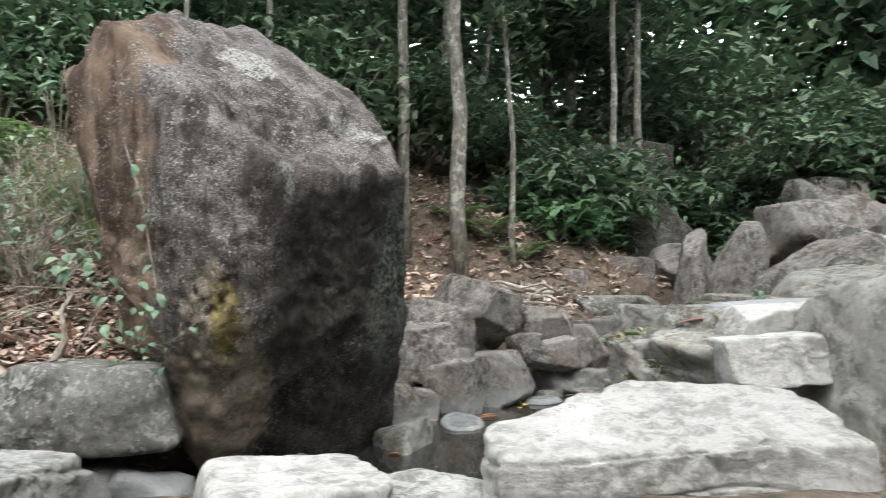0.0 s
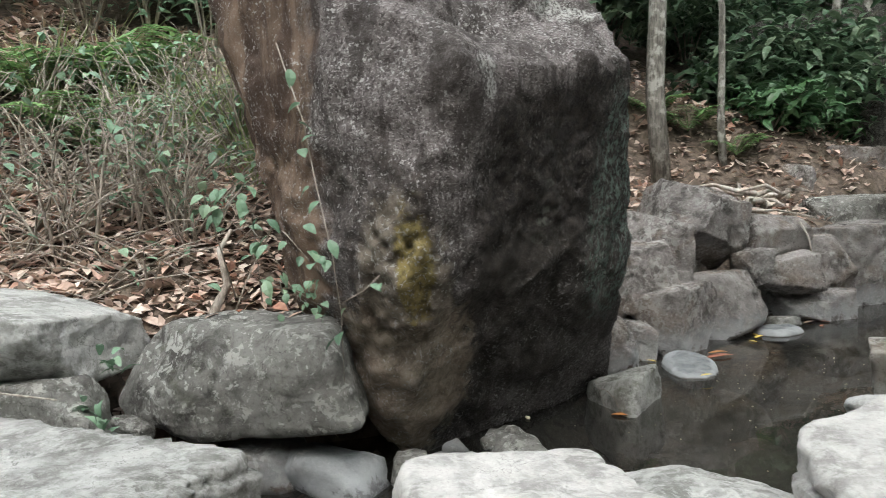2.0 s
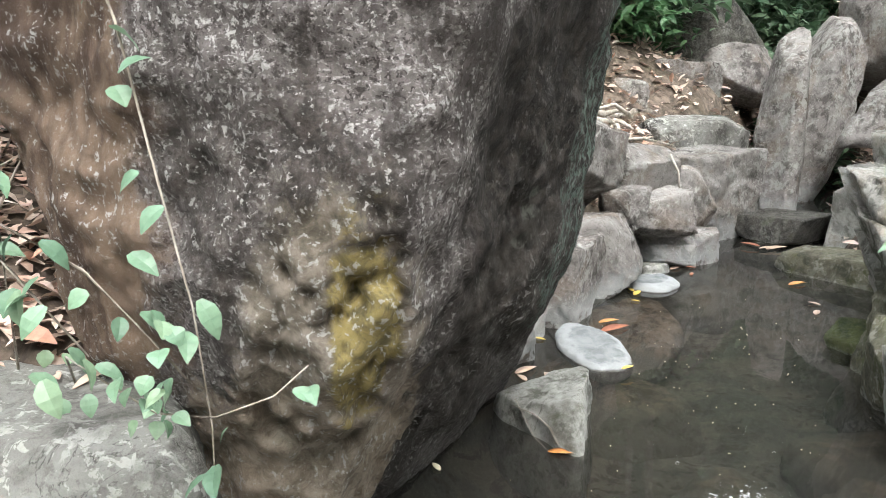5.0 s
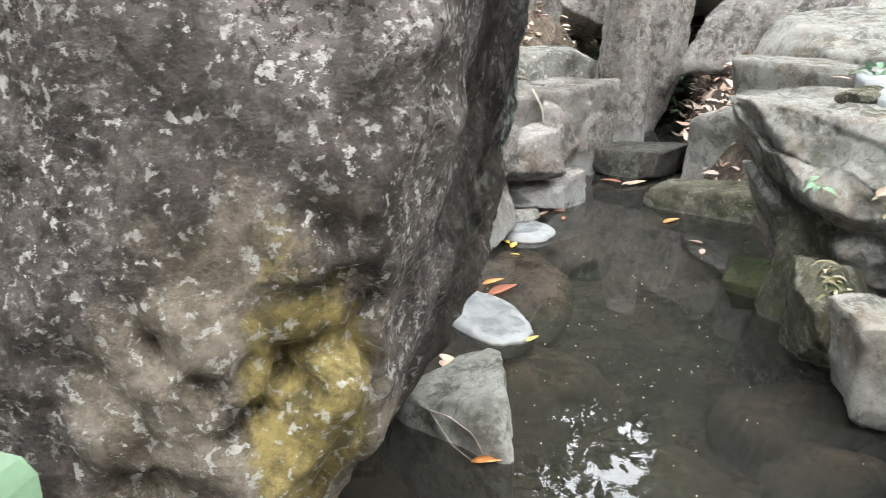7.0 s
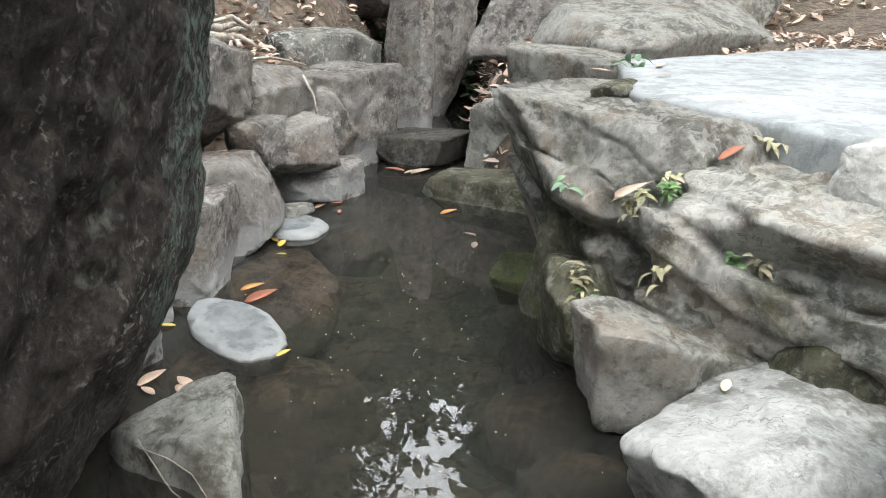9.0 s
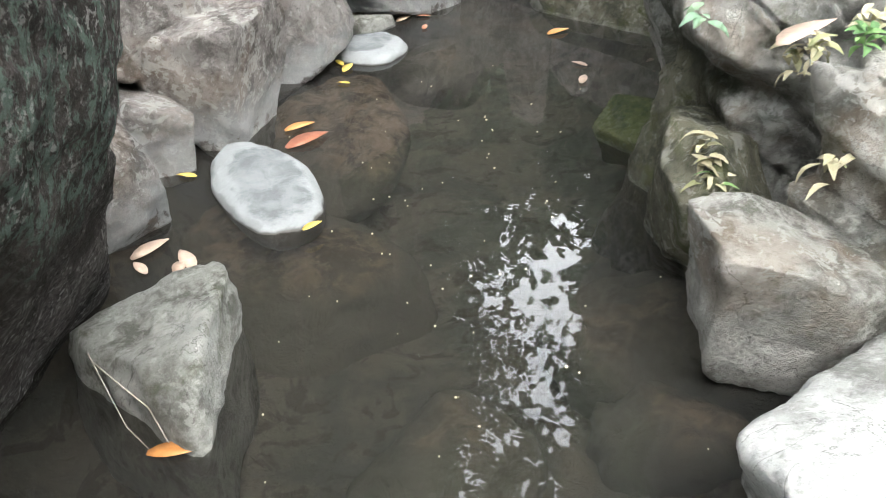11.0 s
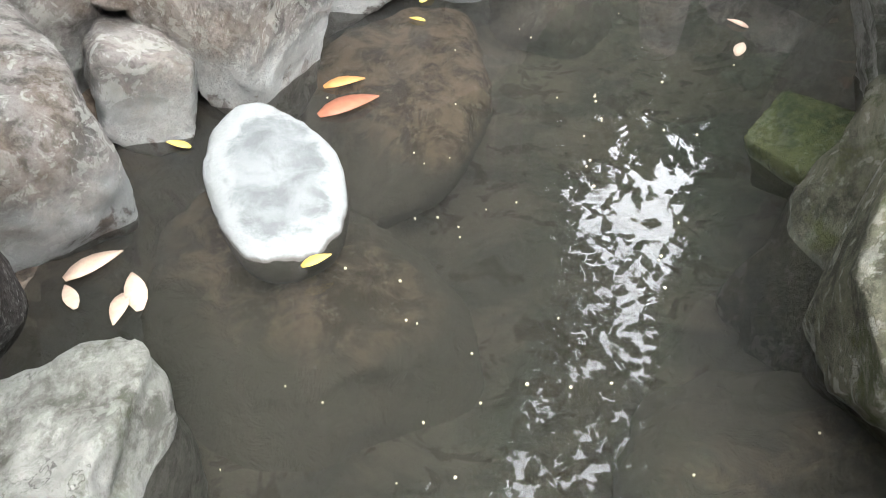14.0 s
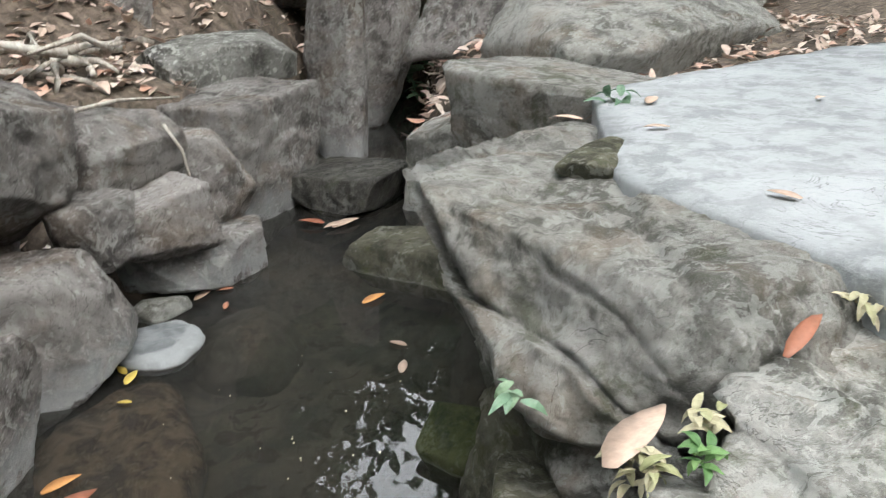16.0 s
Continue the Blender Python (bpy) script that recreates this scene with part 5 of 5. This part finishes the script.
VINE = "thin climbing vine with heart-shaped green leaves on the boulder"
spray("vine", [(-2.05, 5.6, 2.35), (-1.9, 5.5, 1.95), (-1.82, 5.42, 1.6), (-1.76, 5.40, 1.3), (-1.74, 5.42, 1.0), (-1.75, 5.44, 0.65)], 0.004, 9, 0.085, 1, VINE, M_GREEN)
spray("vine", [(-2.35, 5.9, 1.0), (-2.2, 5.5, 1.5), (-2.0, 5.42, 1.4), (-1.85, 5.36, 1.25), (-1.78, 5.36, 1.15)], 0.005, 20, 0.075, 2, VINE, M_GREEN, 0.06)
spray("vine", [(-2.6, 6.1, 1.0), (-2.5, 5.6, 1.6), (-2.35, 5.5, 1.6), (-2.15, 5.42, 1.4), (-2.0, 5.4, 1.2)], 0.005, 22, 0.085, 3, VINE, M_GREEN, 0.07)
spray("vine", [(-1.95, 5.85, 0.95), (-1.85, 5.4, 1.05), (-1.72, 5.36, 1.05), (-1.58, 5.30, 1.12), (-1.50, 5.30, 1.19)], 0.004, 8, 0.06, 4, VINE, M_GREEN, 0.03)
spray("vine", [(-2.2, 5.9, 0.95), (-2.1, 5.55, 1.15), (-1.98, 5.44, 1.12), (-1.86, 5.40, 1.05)], 0.004, 16, 0.06, 5, VINE, M_GREEN, 0.06)

# ---- roots and small plants ----
q7 = random.Random(9)
root = thing("tree_root", (1.4, 12.55, 1.1), "bleached tangled roots on the bank", "root")
for k in range(18):
    a = q7.uniform(-0.9, 1.2)
    p0 = Vector((1.42 + q7.uniform(-0.4, 0.4), 12.1 + q7.uniform(-0.3, 0.3), 1.12 + q7.uniform(0, 0.2)))
    e = p0 + Vector((q7.uniform(-0.7, 0.7), q7.uniform(-0.4, 0.2), q7.uniform(-0.15, 0.15)))
    h = Heap()
    h.tube([p0, p0.lerp(e, 0.35) + Vector((0, 0, q7.uniform(0, 0.14))), p0.lerp(e, 0.7) + Vector((0, q7.uniform(-0.1, 0.1), 0.05)), e], q7.uniform(0.022, 0.05), 0.012, 7)
    part("root_strand", h.mesh("root_strand", M_ROOT), root)


def small_plant(x, y, z, n, size, seed, material, label, droop=-20):
    q = random.Random(seed)
    t = thing("small_plant", (x, y, z), label, "plant", "small plants in the rock")
    for k in range(n):
        me = mesh_from("leaf", *blade(size * q.uniform(0.7, 1.2), size * 0.4, 0.2, 4, 0.2, 0.3), material, False)
        ob = part("leaf", me, t)
        ob.matrix_parent_inverse = Matrix.Identity(4)
        ob.matrix_basis = pose(q.gauss(0, size * 0.25), q.gauss(0, size * 0.25), q.gauss(0, size * 0.3), q.uniform(droop - 20, droop + 60), q.uniform(-25, 25), 360 * k / n + q.uniform(-20, 20))
    return t


small_plant(1.43, 7.41, 0.88, 9, 0.075, 1, M_GREEN, "small green tuft growing from a rock cleft")
for i, (x, y, z) in enumerate(((1.38, 7.16, 0.44), (1.38, 7.12, 0.36), (1.38, 7.22, 0.50), (1.44, 6.80, 0.64))):
    small_plant(x, y, z, 12, 0.08, 20 + i, M_FERN if i == 1 else M_PALEFERN, "small pale fern hanging from the rock")
for i, (x, y, z) in enumerate(((1.43, 6.92, 0.93), (1.52, 6.86, 0.96), (1.47, 7.02, 0.86), (1.62, 6.93, 0.98), (1.64, 6.46, 0.74), (1.60, 6.55, 0.72), (2.30, 6.98, 1.06), (2.34, 6.93, 1.08))):
    small_plant(x, y, z, 14, 0.065, 40 + i, M_FERN if i % 4 == 1 else M_PALEFERN, "withered little fern in the rock crack")
small_plant(3.35, 8.95, 1.17, 9, 0.12, 60, M_GREEN, "small green weed at the landing's edge", 10)
for i, (x, y, z) in enumerate(((-3.05, 5.5, 0.72), (-3.0, 5.3, 0.45), (-3.15, 5.4, 0.5))):
    small_plant(x, y, z, 8, 0.11, 70 + i, M_GREEN, "small green seedling between the bank stones", 15)
leaf(1.36, 6.98, 0.93, 0.30, -72, M_TAN, "large dry pinkish leaf lying in the rock cleft", (0, -18), 0.42, 0.0)
leaf(1.92, 6.94, 1.04, 0.26, -75, M_RED, "dry red-brown leaf on the bank rock", (4, 6), 0.2)
leaf(1.30, 6.30, 0.36, 0.10, -60, M_CREAM, "small cream leaf lying on the pale rock")
for i in range(26):
    x, y = q7.uniform(-3.2, -2.0), q7.uniform(6.2, 6.5)
    leaf(x, y, ground_z(x, y) + 0.03, q7.uniform(0.09, 0.16), q7.uniform(0, 360), q7.choice((M_TAN, M_RED, M_CREAM, M_TAN)), "dry leaf on the litter behind the grey rock", (q7.gauss(0, 14), q7.gauss(0, 14)), 0.5)

for i in range(11):
    x, y = q7.uniform(-2.95, -2.1), q7.uniform(6.05, 6.35)
    leaf(x, y, 0.905 + q7.uniform(0, 0.02), q7.uniform(0.07, 0.13), q7.uniform(0, 360), q7.choice((M_TAN, M_RED, M_TAN, M_YELLOW)), "dry leaf on top of the rounded grey rock", (q7.gauss(0, 8), q7.gauss(0, 8)), 0.48)
for i in range(16):
    x, y = q7.uniform(-3.3, -2.75), q7.uniform(5.3, 5.75)
    leaf(x, y, ground_z(x, y) + 0.05, q7.uniform(0.10, 0.18), q7.uniform(0, 360), q7.choice((M_TAN, M_RED, M_CREAM)), "large dry pinkish leaf between the bank stones", (q7.gauss(0, 14), q7.gauss(0, 14)), 0.5)

for i, (x, y) in enumerate(((6.2, 21.5), (7.0, 23.0), (7.8, 24.0), (8.6, 25.0), (6.6, 24.5), (7.4, 26.0), (8.4, 27.0), (9.2, 26.0))):
    bush(x, y, 1.7, 2.3, 1100, 820 + i, M_FOREST, 0.32, "dark green undergrowth bush on the slope")


# ---- twigs and floating specks ----
def twig(pts, r, label):
    h = Heap()
    h.tube(pts, r, r * 0.5, 6)
    return tagged(new("twig", h.mesh("twig", M_ROOT)), label, "twig", "loose twigs")


twig([(-0.58, 7.50, 0.10), (-0.49, 7.28, 0.13), (-0.43, 7.20, 0.09), (-0.40, 7.12, 0.02)], 0.003, "thin pale twig leaning on the wedge-shaped stone")
twig([(-0.56, 7.42, 0.16), (-0.50, 7.22, 0.03), (-0.42, 7.08, -0.02)], 0.002, "thin pale stalk dipping into the pool")
twig([(1.52, 10.62, 1.02), (1.60, 10.60, 0.86), (1.64, 10.62, 0.62), (1.63, 10.63, 0.42)], 0.012, "bleached stick hanging down the rough wall")
twig([(0.95, 10.55, 1.16), (1.35, 10.85, 1.14), (1.85, 11.35, 1.02)], 0.016, "bare fallen branch lying on the wall stones")
twig([(-4.9, 5.2, 0.70), (-4.3, 5.16, 0.66), (-3.8, 5.2, 0.70), (-3.2, 5.24, 0.62)], 0.010, "thin dry root running between the bank stones")

q8 = random.Random(31)
specks = Heap()
for k in range(70):
    t = q8.random()
    x = -0.1 + 1.7 * t + q8.gauss(0, 0.45)
    y = 6.6 + 2.8 * t + q8.gauss(0, 0.25)
    n = q8.randint(4, 6)
    r = q8.uniform(0.002, 0.005)
    ring = [(x + r * q8.uniform(0.6, 1.3) * math.cos(6.283 * j / n), y + r * q8.uniform(0.6, 1.3) * math.sin(6.283 * j / n)) for j in range(n)]
    v = np.array([(a, b, -0.002) for a, b in ring] + [(a, b, 0.003) for a, b in ring])
    specks.add(v, [tuple(range(n, 2 * n))] + [(j, (j + 1) % n, n + (j + 1) % n, n + j) for j in range(n)])
tagged(new("floating_specks", specks.mesh("floating_specks", M_CREAM, False)), "tiny pale plant specks floating on the pool", "debris", kind="stuff")
